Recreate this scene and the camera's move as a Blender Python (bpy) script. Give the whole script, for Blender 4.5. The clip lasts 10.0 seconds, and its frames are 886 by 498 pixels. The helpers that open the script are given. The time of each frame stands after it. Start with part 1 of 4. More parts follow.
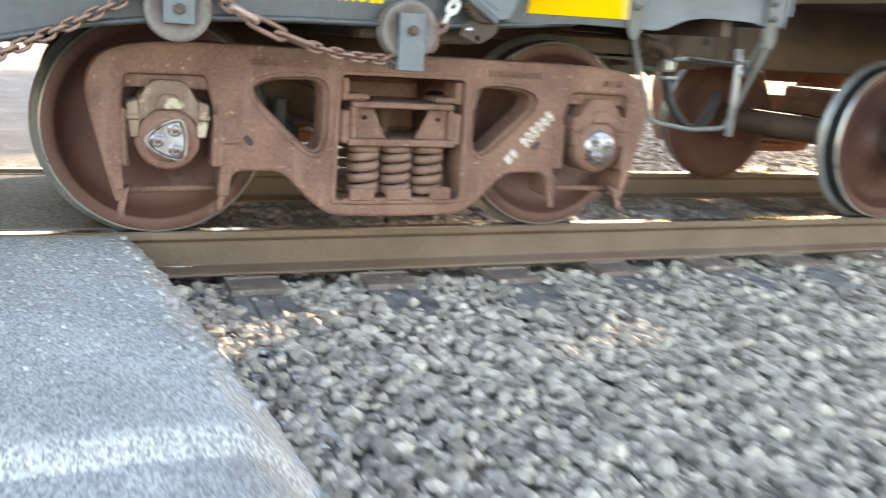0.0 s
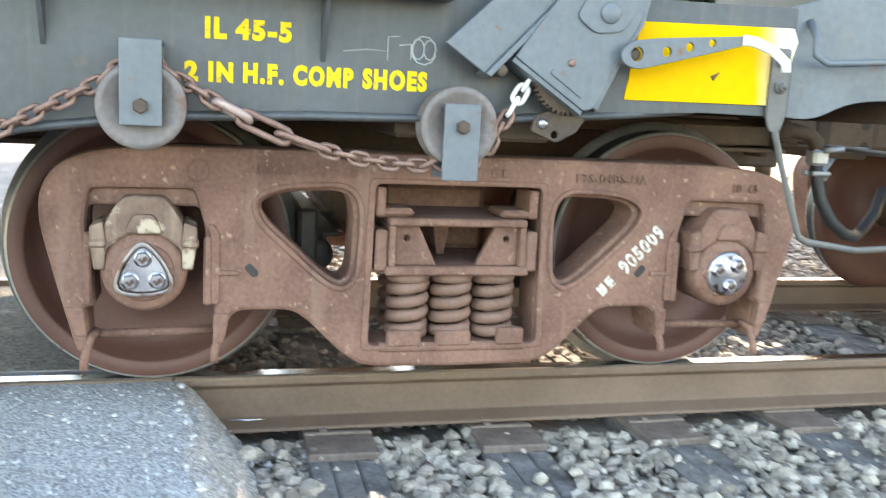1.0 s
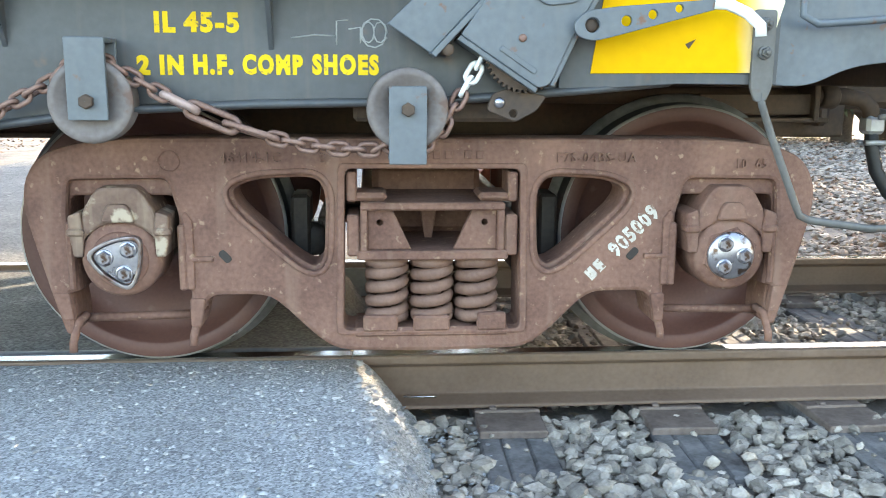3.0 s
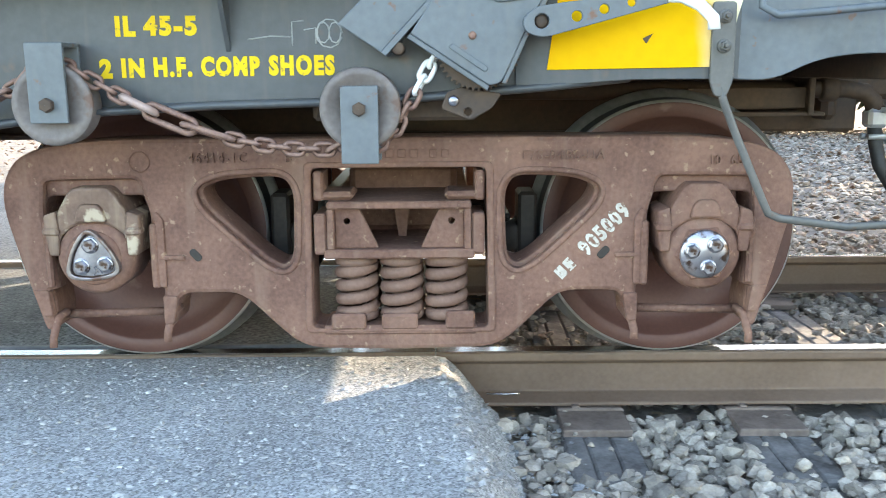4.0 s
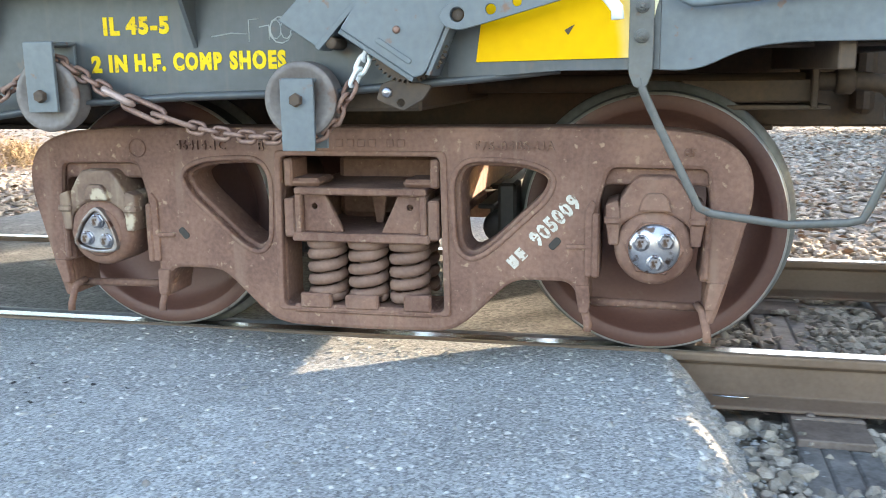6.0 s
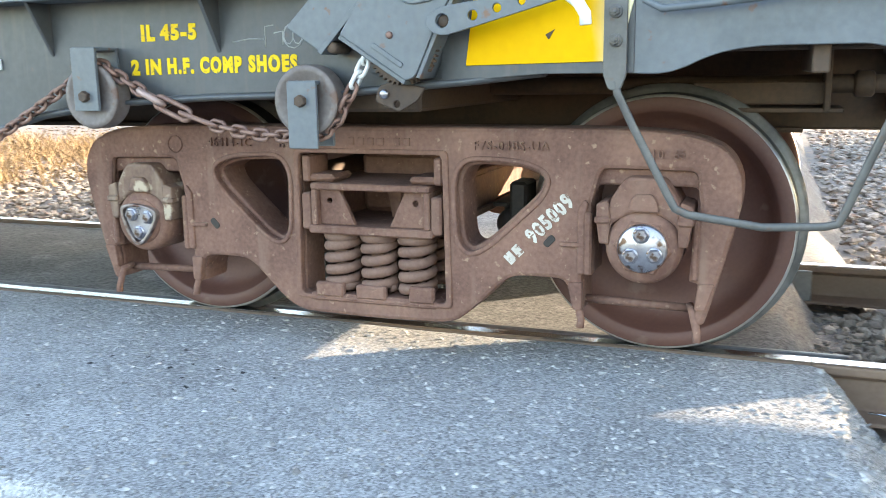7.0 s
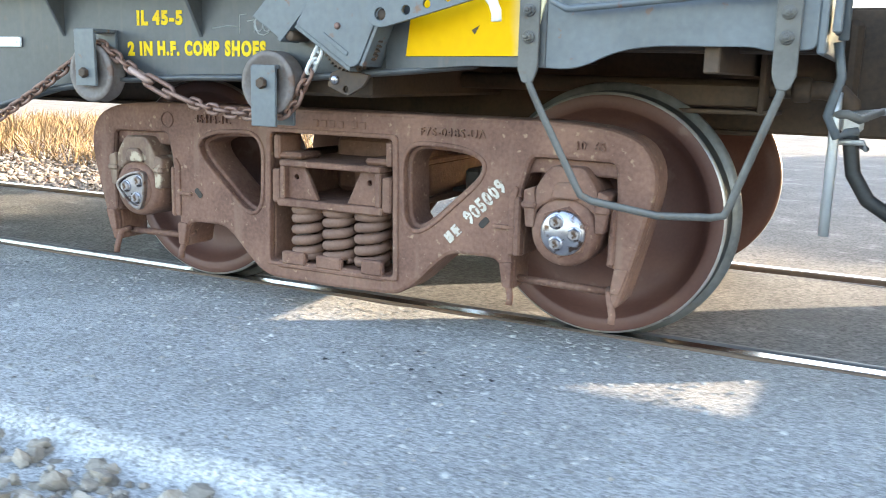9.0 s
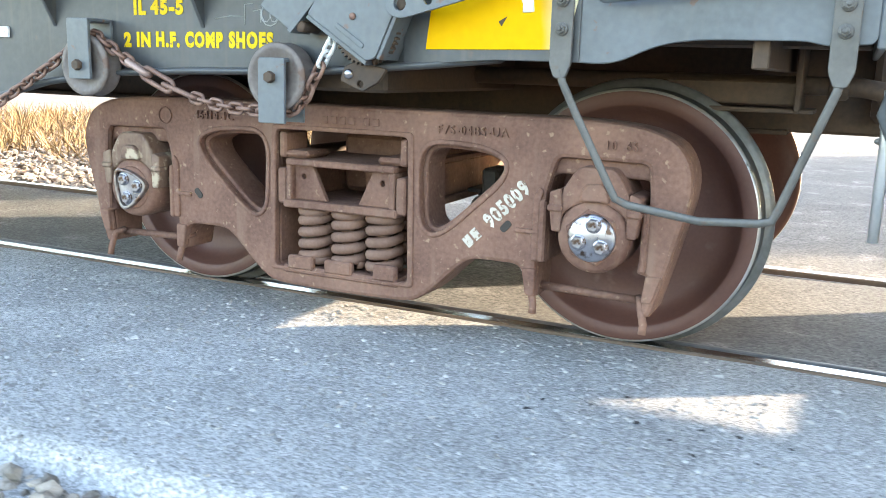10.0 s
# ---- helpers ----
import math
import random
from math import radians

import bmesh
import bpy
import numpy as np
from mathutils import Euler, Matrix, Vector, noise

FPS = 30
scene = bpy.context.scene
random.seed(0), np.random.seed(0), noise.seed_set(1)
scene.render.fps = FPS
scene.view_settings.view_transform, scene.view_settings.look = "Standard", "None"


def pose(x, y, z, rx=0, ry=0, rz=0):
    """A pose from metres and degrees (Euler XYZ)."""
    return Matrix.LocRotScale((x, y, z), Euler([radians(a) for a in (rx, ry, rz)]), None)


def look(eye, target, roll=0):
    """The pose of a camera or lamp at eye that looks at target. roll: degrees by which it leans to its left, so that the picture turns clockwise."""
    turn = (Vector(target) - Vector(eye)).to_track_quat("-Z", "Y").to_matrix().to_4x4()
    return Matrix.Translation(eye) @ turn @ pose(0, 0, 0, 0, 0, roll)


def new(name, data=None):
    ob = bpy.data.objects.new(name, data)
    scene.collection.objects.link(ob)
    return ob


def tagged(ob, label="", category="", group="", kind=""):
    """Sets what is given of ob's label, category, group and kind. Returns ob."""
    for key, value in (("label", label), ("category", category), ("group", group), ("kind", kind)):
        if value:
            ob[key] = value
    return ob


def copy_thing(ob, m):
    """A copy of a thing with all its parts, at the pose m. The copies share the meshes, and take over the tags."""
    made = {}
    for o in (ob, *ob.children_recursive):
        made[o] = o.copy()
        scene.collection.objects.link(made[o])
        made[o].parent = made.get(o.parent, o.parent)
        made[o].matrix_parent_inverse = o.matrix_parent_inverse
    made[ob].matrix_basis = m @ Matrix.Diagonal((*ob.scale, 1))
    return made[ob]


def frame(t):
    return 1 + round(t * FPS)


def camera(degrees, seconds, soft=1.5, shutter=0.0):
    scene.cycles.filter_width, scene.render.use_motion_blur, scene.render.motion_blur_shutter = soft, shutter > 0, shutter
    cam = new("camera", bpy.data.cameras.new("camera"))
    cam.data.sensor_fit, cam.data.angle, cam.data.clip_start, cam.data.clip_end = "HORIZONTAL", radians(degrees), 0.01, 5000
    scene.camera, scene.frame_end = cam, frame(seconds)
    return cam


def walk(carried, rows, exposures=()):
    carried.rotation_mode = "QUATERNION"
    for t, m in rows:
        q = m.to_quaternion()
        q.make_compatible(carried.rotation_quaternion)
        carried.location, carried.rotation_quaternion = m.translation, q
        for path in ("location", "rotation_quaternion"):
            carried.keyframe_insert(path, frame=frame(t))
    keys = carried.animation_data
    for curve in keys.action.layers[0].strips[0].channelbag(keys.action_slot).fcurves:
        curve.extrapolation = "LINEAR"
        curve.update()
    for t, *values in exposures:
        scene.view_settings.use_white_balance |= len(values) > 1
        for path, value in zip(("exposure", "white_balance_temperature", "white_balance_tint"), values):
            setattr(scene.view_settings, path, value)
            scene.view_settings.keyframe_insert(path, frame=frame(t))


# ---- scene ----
cam = camera(53.06, 10.0, soft=0.9, shutter=0.5)

PATH = [
    (0, (-1.180, -3.581, 0.831), (-0.398, -1.801, 0.363), 4.1),
    (0.1, (-1.129, -3.447, 0.833), (-0.398, -1.646, 0.362), 4.6),
    (0.2, (-1.084, -3.356, 0.842), (-0.391, -1.540, 0.374), 4.4),
    (0.3, (-1.043, -3.226, 0.845), (-0.301, -1.427, 0.385), 4.3),
    (0.4, (-0.981, -3.109, 0.847), (-0.256, -1.303, 0.384), 4.1),
    (0.5, (-0.935, -3.037, 0.844), (-0.242, -1.210, 0.419), 3.5),
    (1, (-0.691, -2.831, 0.894), (-0.174, -0.926, 0.571), 3.0),
    (1.5, (-0.582, -2.790, 0.917), (-0.190, -0.854, 0.602), 1.6),
    (2, (-0.471, -2.819, 0.914), (-0.122, -0.878, 0.584), 1.1),
    (2.5, (-0.313, -2.860, 0.917), (-0.056, -0.910, 0.553), 0.9),
    (4, (0.133, -2.888, 0.929), (0.137, -0.927, 0.536), -0.4),
    (4.5, (0.287, -2.887, 0.913), (0.202, -0.926, 0.532), -0.7),
    (5, (0.459, -2.887, 0.908), (0.273, -0.933, 0.524), -0.8),
    (6.5, (1.022, -2.926, 0.911), (0.461, -1.047, 0.515), -0.8),
    (7, (1.209, -2.929, 0.915), (0.520, -1.093, 0.523), -0.8),
    (7.5, (1.428, -2.945, 0.897), (0.621, -1.154, 0.520), -0.5),
    (8, (1.676, -2.959, 0.899), (0.821, -1.191, 0.520), -0.2),
    (8.5, (1.802, -2.965, 0.878), (0.884, -1.232, 0.487), 0.9),
    (9, (1.694, -2.979, 0.884), (0.844, -1.211, 0.495), 1.5),
    (9.5, (1.608, -2.903, 0.879), (0.765, -1.132, 0.486), 1.8),
    (10, (1.525, -2.876, 0.882), (0.709, -1.094, 0.481), 1.8),
]

# the train's way along the track (metres that the ground has passed it)
SHIFT = [(0, -1.292), (0.5, -1.187), (1, -1.076), (1.5, -0.951), (2, -0.815), (2.5, -0.671), (4, -0.180), (4.5, 0.0), (5, 0.193),
         (6.5, 0.840), (7, 1.062), (7.5, 1.308), (8, 1.565), (8.5, 1.840), (9, 2.130), (9.5, 2.430), (10, 2.722)]


def shift(t):
    return float(np.interp(t, [a for a, _ in SHIFT], [b for _, b in SHIFT]))


walk(cam, [(t, Matrix.Translation((-shift(t), 0, 0)) @ look(eye, target, roll)) for t, eye, target, roll in PATH],
     [(0, 3.52, 7900, 16), (0.5, 3.82, 7700, 15), (1.5, 3.62, 7050, 13), (4.5, 3.47, 6850, 12), (6.5, 3.38, 6950, 13), (8, 3.40, 6850, 13), (9, 3.35, 6850, 13), (10, 3.53, 7000, 13)])

# ---- light ----
SUN = Vector((0.745, 0.624, 0.236)).normalized()
world = bpy.data.worlds.new("world")
scene.world = world
world.use_nodes = True
sky = world.node_tree.nodes.new("ShaderNodeTexSky")
sky.sky_type, sky.sun_disc = "NISHITA", False
sky.sun_elevation, sky.sun_rotation = math.asin(SUN.z), math.atan2(SUN.x, SUN.y)
sky.air_density, sky.dust_density = 1.0, 1.5
world.node_tree.links.new(sky.outputs[0], world.node_tree.nodes["Background"].inputs[0])
world.node_tree.nodes["Background"].inputs[1].default_value = 0.15
lamp = bpy.data.lights.new("sun", "SUN")
lamp.energy, lamp.angle, lamp.color = 2.4, radians(0.6), (1.0, 0.86, 0.66)
sun = new("sun", lamp)
sun.matrix_world = look(SUN * 30, (0, 0, 0))

# ---- materials ----


def mat(name, a, b, rough=0.7, metal=0.0, scale=6.0, fine=90.0, bump=0.25, depth=0.004, spots=None, spot_size=14.0, spot_cut=0.62, per=0.0, coat=0.0, cells=0.0, streak=None, band=None, fade=None):
    """Two colours mixed by coarse and fine noise, optional spots of a third, and a fine relief."""
    m = bpy.data.materials.new(name)
    m.use_nodes = True
    nt = m.node_tree
    n, l = nt.nodes, nt.links
    bsdf = n["Principled BSDF"]
    co = n.new("ShaderNodeTexCoord")

    def tex(s, detail=6.0):
        t = n.new("ShaderNodeTexNoise")
        t.inputs["Scale"].default_value, t.inputs["Detail"].default_value = s, detail
        l.new(co.outputs["Object"], t.inputs["Vector"])
        return t

    coarse, grain = tex(scale), tex(fine, 3.0)
    mix1 = n.new("ShaderNodeMath")
    mix1.operation = "MULTIPLY_ADD"
    l.new(grain.outputs[0], mix1.inputs[0])
    mix1.inputs[1].default_value = 0.5
    l.new(coarse.outputs[0], mix1.inputs[2])
    ramp = n.new("ShaderNodeMapRange")
    ramp.inputs["From Min"].default_value, ramp.inputs["From Max"].default_value = 0.52, 0.98
    l.new(mix1.outputs[0], ramp.inputs[0])
    col = n.new("ShaderNodeMix")
    col.data_type = "RGBA"
    col.inputs["A"].default_value, col.inputs["B"].default_value = (*a, 1), (*b, 1)
    l.new(ramp.outputs[0], col.inputs["Factor"])
    out = col.outputs["Result"]
    if spots:
        sp = tex(spot_size, 8.0)
        cut = n.new("ShaderNodeMapRange")
        cut.inputs["From Min"].default_value, cut.inputs["From Max"].default_value = spot_cut, spot_cut + 0.08
        l.new(sp.outputs[0], cut.inputs[0])
        col2 = n.new("ShaderNodeMix")
        col2.data_type = "RGBA"
        l.new(cut.outputs[0], col2.inputs["Factor"])
        l.new(out, col2.inputs["A"])
        col2.inputs["B"].default_value = (*spots, 1)
        out = col2.outputs["Result"]
    if streak:
        mp = n.new("ShaderNodeMapping")
        mp.inputs["Scale"].default_value = (26, 26, 2.2)
        l.new(co.outputs["Object"], mp.inputs["Vector"])
        st = n.new("ShaderNodeTexNoise")
        st.inputs["Detail"].default_value = 6
        st.inputs["Scale"].default_value = 1.0
        l.new(mp.outputs[0], st.inputs["Vector"])
        cs = n.new("ShaderNodeMapRange")
        cs.inputs["From Min"].default_value, cs.inputs["From Max"].default_value, cs.inputs["To Max"].default_value = 0.54, 0.76, 0.75
        l.new(st.outputs[0], cs.inputs[0])
        c3 = n.new("ShaderNodeMix")
        c3.data_type = "RGBA"
        l.new(cs.outputs[0], c3.inputs["Factor"])
        l.new(out, c3.inputs["A"])
        c3.inputs["B"].default_value = (*streak, 1)
        out = c3.outputs["Result"]
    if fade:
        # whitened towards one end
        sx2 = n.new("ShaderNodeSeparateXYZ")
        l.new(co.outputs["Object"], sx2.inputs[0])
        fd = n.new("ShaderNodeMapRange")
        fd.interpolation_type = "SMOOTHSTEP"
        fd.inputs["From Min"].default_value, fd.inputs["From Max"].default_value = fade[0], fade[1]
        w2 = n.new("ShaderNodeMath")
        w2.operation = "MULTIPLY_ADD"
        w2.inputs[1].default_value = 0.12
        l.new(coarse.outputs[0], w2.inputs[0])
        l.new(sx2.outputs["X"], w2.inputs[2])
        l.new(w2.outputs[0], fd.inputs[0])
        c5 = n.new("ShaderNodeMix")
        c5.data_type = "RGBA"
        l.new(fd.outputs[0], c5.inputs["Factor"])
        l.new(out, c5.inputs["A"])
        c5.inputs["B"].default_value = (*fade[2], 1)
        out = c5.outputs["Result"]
    if band:
        # a dusty strip along the paving's outer edge
        sx = n.new("ShaderNodeSeparateXYZ")
        l.new(co.outputs["Object"], sx.inputs[0])
        wob = n.new("ShaderNodeMath")
        wob.operation = "MULTIPLY_ADD"
        wob.inputs[1].default_value = 0.14
        l.new(coarse.outputs[0], wob.inputs[0])
        inner = n.new("ShaderNodeMapRange")
        inner.inputs["From Min"].default_value, inner.inputs["From Max"].default_value, inner.inputs["To Max"].default_value = -1.5, -0.6, 1.6
        l.new(sx.outputs["X"], inner.inputs[0])
        along = n.new("ShaderNodeMath")
        l.new(sx.outputs["Y"], along.inputs[0])
        l.new(inner.outputs[0], along.inputs[1])
        l.new(along.outputs[0], wob.inputs[2])
        bd = n.new("ShaderNodeMapRange")
        bd.interpolation_type = "SMOOTHSTEP"
        bd.inputs["From Min"].default_value, bd.inputs["From Max"].default_value = -0.98, -1.26
        bd.inputs["To Max"].default_value = 0.34
        l.new(wob.outputs[0], bd.inputs[0])
        c4 = n.new("ShaderNodeMix")
        c4.data_type = "RGBA"
        l.new(bd.outputs[0], c4.inputs["Factor"])
        l.new(out, c4.inputs["A"])
        c4.inputs["B"].default_value = (*band, 1)
        out = c4.outputs["Result"]
    if cells:
        vo = n.new("ShaderNodeTexVoronoi")
        vo.inputs["Scale"].default_value = cells
        l.new(co.outputs["Object"], vo.inputs["Vector"])
        bw = n.new("ShaderNodeRGBToBW")
        l.new(vo.outputs["Color"], bw.inputs[0])
        rg = n.new("ShaderNodeMapRange")
        rg.inputs["From Min"].default_value, rg.inputs["From Max"].default_value = 0.15, 0.85
        rg.inputs["To Min"].default_value, rg.inputs["To Max"].default_value = 0.50, 1.52
        l.new(bw.outputs[0], rg.inputs[0])
        hv = n.new("ShaderNodeHueSaturation")
        l.new(rg.outputs[0], hv.inputs["Value"])
        l.new(out, hv.inputs["Color"])
        out = hv.outputs[0]
        add = n.new("ShaderNodeMath")
        add.operation = "MULTIPLY_ADD"
        add.inputs[1].default_value = 0.6
        l.new(rg.outputs[0], add.inputs[0])
        l.new(mix1.outputs[0], add.inputs[2])
        mix1 = add
    if per:
        info = n.new("ShaderNodeNewGeometry")
        hsv = n.new("ShaderNodeHueSaturation")
        rng = n.new("ShaderNodeMapRange")
        rng.inputs["To Min"].default_value, rng.inputs["To Max"].default_value = 1 - per, 1 + per
        l.new(info.outputs["Random Per Island"], rng.inputs[0])
        l.new(rng.outputs[0], hsv.inputs["Value"])
        l.new(out, hsv.inputs["Color"])
        out = hsv.outputs[0]
    l.new(out, bsdf.inputs["Base Color"])
    r = n.new("ShaderNodeMapRange")
    r.inputs["To Min"].default_value, r.inputs["To Max"].default_value = max(rough - 0.12, 0.05), min(rough + 0.12, 1)
    l.new(coarse.outputs[0], r.inputs[0])
    l.new(r.outputs[0], bsdf.inputs["Roughness"])
    bsdf.inputs["Metallic"].default_value = metal
    bsdf.inputs["Coat Weight"].default_value = coat
    bp = n.new("ShaderNodeBump")
    bp.inputs["Strength"].default_value, bp.inputs["Distance"].default_value = bump, depth
    l.new(mix1.outputs[0], bp.inputs["Height"])
    l.new(bp.outputs[0], bsdf.inputs["Normal"])
    return m


CAST = mat("rusty_cast_steel", (0.108, 0.048, 0.033), (0.235, 0.125, 0.087), 0.78, 0.05, 6, 75, 1.0, 0.003, (0.30, 0.19, 0.125), 42, 0.635, streak=(0.215, 0.128, 0.09))
SCUFF = mat("scuffed_adapter_steel", (0.11, 0.062, 0.046), (0.22, 0.14, 0.10), 0.6, 0.25, 9, 70, 0.6, 0.003, (0.42, 0.34, 0.25), 19, 0.565, streak=(0.30, 0.22, 0.155))
WORNCAP = mat("worn_cap_steel", (0.17, 0.13, 0.115), (0.33, 0.29, 0.275), 0.34, 0.7, 12, 60, 0.3, 0.002, (0.13, 0.075, 0.055), 22, 0.56)
WHEELRUST = mat("rusty_wheel_steel", (0.085, 0.034, 0.026), (0.125, 0.056, 0.042), 0.55, 0.15, 4, 80, 0.25, 0.002, (0.15, 0.085, 0.065), 12, 0.64)
SPRING = mat("rusty_spring_steel", (0.13, 0.068, 0.047), (0.225, 0.13, 0.094), 0.7, 0.1, 8, 100, 0.3, 0.002)
DARK = mat("dark_oily_steel", (0.02, 0.018, 0.016), (0.05, 0.04, 0.034), 0.6, 0.3, 5, 60, 0.3, 0.003)
UNDER = mat("brown_underframe_steel", (0.05, 0.034, 0.025), (0.11, 0.07, 0.045), 0.75, 0.1, 4, 60, 0.3, 0.003)
PAINT = mat("grey_car_paint", (0.047, 0.050, 0.053), (0.077, 0.080, 0.082), 0.46, 0.0, 3, 45, 0.25, 0.002, (0.105, 0.072, 0.054), 9, 0.66, streak=(0.098, 0.088, 0.080))
PAINT2 = mat("blue_grey_paint", (0.082, 0.095, 0.105), (0.132, 0.147, 0.158), 0.42, 0.0, 5, 50, 0.25, 0.002, (0.15, 0.072, 0.042), 26, 0.645, streak=(0.128, 0.132, 0.132))
STEP = mat("grey_step_paint", (0.085, 0.082, 0.076), (0.14, 0.134, 0.124), 0.5, 0.1, 8, 60, 0.2, 0.002, (0.12, 0.085, 0.065), 24, 0.62)
GALV = mat("galvanised_steel", (0.38, 0.39, 0.40), (0.52, 0.53, 0.54), 0.4, 0.5, 8, 60, 0.1, 0.001)
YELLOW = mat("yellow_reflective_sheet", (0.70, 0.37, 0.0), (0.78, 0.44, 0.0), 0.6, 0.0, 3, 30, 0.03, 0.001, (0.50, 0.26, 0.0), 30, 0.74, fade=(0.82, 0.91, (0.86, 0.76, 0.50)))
LETTER = mat("yellow_lettering", (0.66, 0.43, 0.01), (0.76, 0.53, 0.02), 0.5, 0.0, 14, 120, 0.05, 0.001, (0.22, 0.17, 0.07), 60, 0.60)
WHITE = mat("white_paint", (0.70, 0.70, 0.68), (0.82, 0.82, 0.80), 0.4, 0.0, 9, 60, 0.1, 0.001)
STENCIL = mat("white_stencil_paint", (0.40, 0.35, 0.29), (0.60, 0.55, 0.48), 0.7, 0.0, 14, 90, 0.1, 0.001, (0.20, 0.12, 0.085), 60, 0.54)
CHROME = mat("worn_bright_steel", (0.24, 0.23, 0.25), (0.46, 0.45, 0.49), 0.3, 0.85, 16, 60, 0.3, 0.002, (0.10, 0.062, 0.046), 24, 0.56)
TREAD = mat("bright_worn_rim_steel", (0.42, 0.40, 0.38), (0.62, 0.60, 0.57), 0.32, 0.6, 8, 60, 0.05, 0.001)
FLANGE = mat("grey_flange_steel", (0.16, 0.16, 0.155), (0.30, 0.30, 0.29), 0.4, 0.5, 8, 60, 0.1, 0.001)
TREADDARK = mat("dark_tread_steel", (0.022, 0.028, 0.032), (0.05, 0.058, 0.064), 0.36, 0.6, 8, 60, 0.1, 0.001)
CHAINRUST = mat("rusty_chain_steel", (0.16, 0.085, 0.065), (0.28, 0.17, 0.13), 0.6, 0.3, 16, 120, 0.3, 0.001)
RAILSIDE = mat("brown_rail_steel", (0.125, 0.080, 0.054), (0.19, 0.128, 0.09), 0.7, 0.1, 3, 70, 0.2, 0.002)
GUARD = mat("dull_guard_steel", (0.12, 0.115, 0.11), (0.22, 0.21, 0.20), 0.5, 0.4, 5, 60, 0.2, 0.002)
RAILTOP = mat("polished_rail_steel", (0.5, 0.5, 0.5), (0.65, 0.65, 0.65), 0.2, 1.0, 6, 60, 0.03, 0.001)
TIEWOOD = mat("weathered_tie_wood", (0.09, 0.08, 0.074), (0.24, 0.225, 0.21), 0.85, 0.0, 10, 60, 0.8, 0.008)
PLATE = mat("rusty_tie_plate", (0.13, 0.095, 0.076), (0.24, 0.185, 0.152), 0.8, 0.1, 14, 60, 0.8, 0.004)
STONE = mat("ballast_stone", (0.20, 0.166, 0.131), (0.425, 0.37, 0.305), 0.85, 0.0, 20, 120, 0.4, 0.004, None, per=0.45)
CHIP = mat("stone_chips", (0.23, 0.226, 0.22), (0.42, 0.415, 0.40), 0.8, 0.0, 30, 120, 0.3, 0.002, None, per=0.42)
ASPHALT = mat("worn_grey_asphalt", (0.25, 0.247, 0.24), (0.41, 0.405, 0.395), 0.9, 0.0, 1.6, 150, 0.8, 0.004, (0.42, 0.415, 0.40), 3, 0.60, cells=170, band=(0.43, 0.425, 0.41))
SHEAVE = mat("worn_brown_wheel_paint", (0.115, 0.092, 0.082), (0.195, 0.165, 0.15), 0.6, 0.1, 9, 70, 0.2, 0.002, (0.13, 0.08, 0.06), 14, 0.6)
CHALK = mat("chalk_marks", (0.22, 0.22, 0.21), (0.36, 0.36, 0.34), 0.8)
ASPHALT2 = mat("road_asphalt", (0.085, 0.083, 0.080), (0.165, 0.162, 0.156), 0.88, 0.0, 2.0, 120, 0.9, 0.006, (0.20, 0.195, 0.19), 4, 0.6, cells=110)
DIRT = mat("gravelly_dirt", (0.09, 0.078, 0.066), (0.20, 0.175, 0.15), 0.95, 0.0, 3, 40, 0.9, 0.02, (0.27, 0.20, 0.12), 12, 0.58)
TAR = mat("dark_tar", (0.02, 0.02, 0.02), (0.04, 0.04, 0.04), 0.8)
STRAW = mat("dry_grass_straw", (0.19, 0.125, 0.06), (0.32, 0.225, 0.12), 0.9, 0.0, 12, 60, 0.1, 0.001, None, per=0.45)
LEAF = mat("dead_leaves", (0.15, 0.095, 0.065), (0.29, 0.20, 0.14), 0.85, 0.0, 12, 60, 0.1, 0.001, None, per=0.6)
CONCRETE = mat("pale_concrete", (0.36, 0.35, 0.33), (0.50, 0.49, 0.46), 0.85, 0.0, 5, 60, 0.3, 0.003)
RUBBER = mat("black_hose_rubber", (0.015, 0.015, 0.016), (0.035, 0.035, 0.036), 0.55)
EVERGREEN = mat("evergreen_leaves", (0.03, 0.045, 0.02), (0.07, 0.09, 0.035), 0.7, 0.0, 5, 40, 0.1, 0.001, None, per=0.4)
BARK = mat("grey_bark", (0.07, 0.055, 0.045), (0.15, 0.125, 0.10), 0.9, 0.0, 8, 40, 0.8, 0.01)

for dull in (YELLOW, LETTER):
    dull.node_tree.nodes["Principled BSDF"].inputs["Specular IOR Level"].default_value = 0.1

# ---- mesh pieces: (vertices, faces, smooth) ----


def box(x0, x1, y0, y1, z0, z1, bevel=0.004):
    b = min(bevel, (x1 - x0) * 0.4, (y1 - y0) * 0.4, (z1 - z0) * 0.4)
    bm = bmesh.new()
    bmesh.ops.create_cube(bm, size=1.0)
    for v in bm.verts:
        v.co = Vector(((x0 + x1) / 2 + v.co.x * (x1 - x0), (y0 + y1) / 2 + v.co.y * (y1 - y0), (z0 + z1) / 2 + v.co.z * (z1 - z0)))
    if b > 0:
        bmesh.ops.bevel(bm, geom=bm.edges[:], offset=b, segments=1, affect="EDGES")
    bm.verts.index_update()
    out = [v.co.copy() for v in bm.verts], [[v.index for v in f.verts] for f in bm.faces], False
    bm.free()
    return out


def lathe(profile, n=48, smooth=True, closed=True, start=0.0):
    """Turns (radius, y) round the Y axis."""
    v, f, k = [], [], len(profile)
    for i in range(n):
        a = start + 2 * math.pi * i / n
        v += [Vector((r * math.sin(a), y, r * math.cos(a))) for r, y in profile]
    for i in range(n):
        j = (i + 1) % n
        for q in range(k if closed else k - 1):
            p = (q + 1) % k
            f.append([i * k + q, i * k + p, j * k + p, j * k + q])
    return v, f, smooth


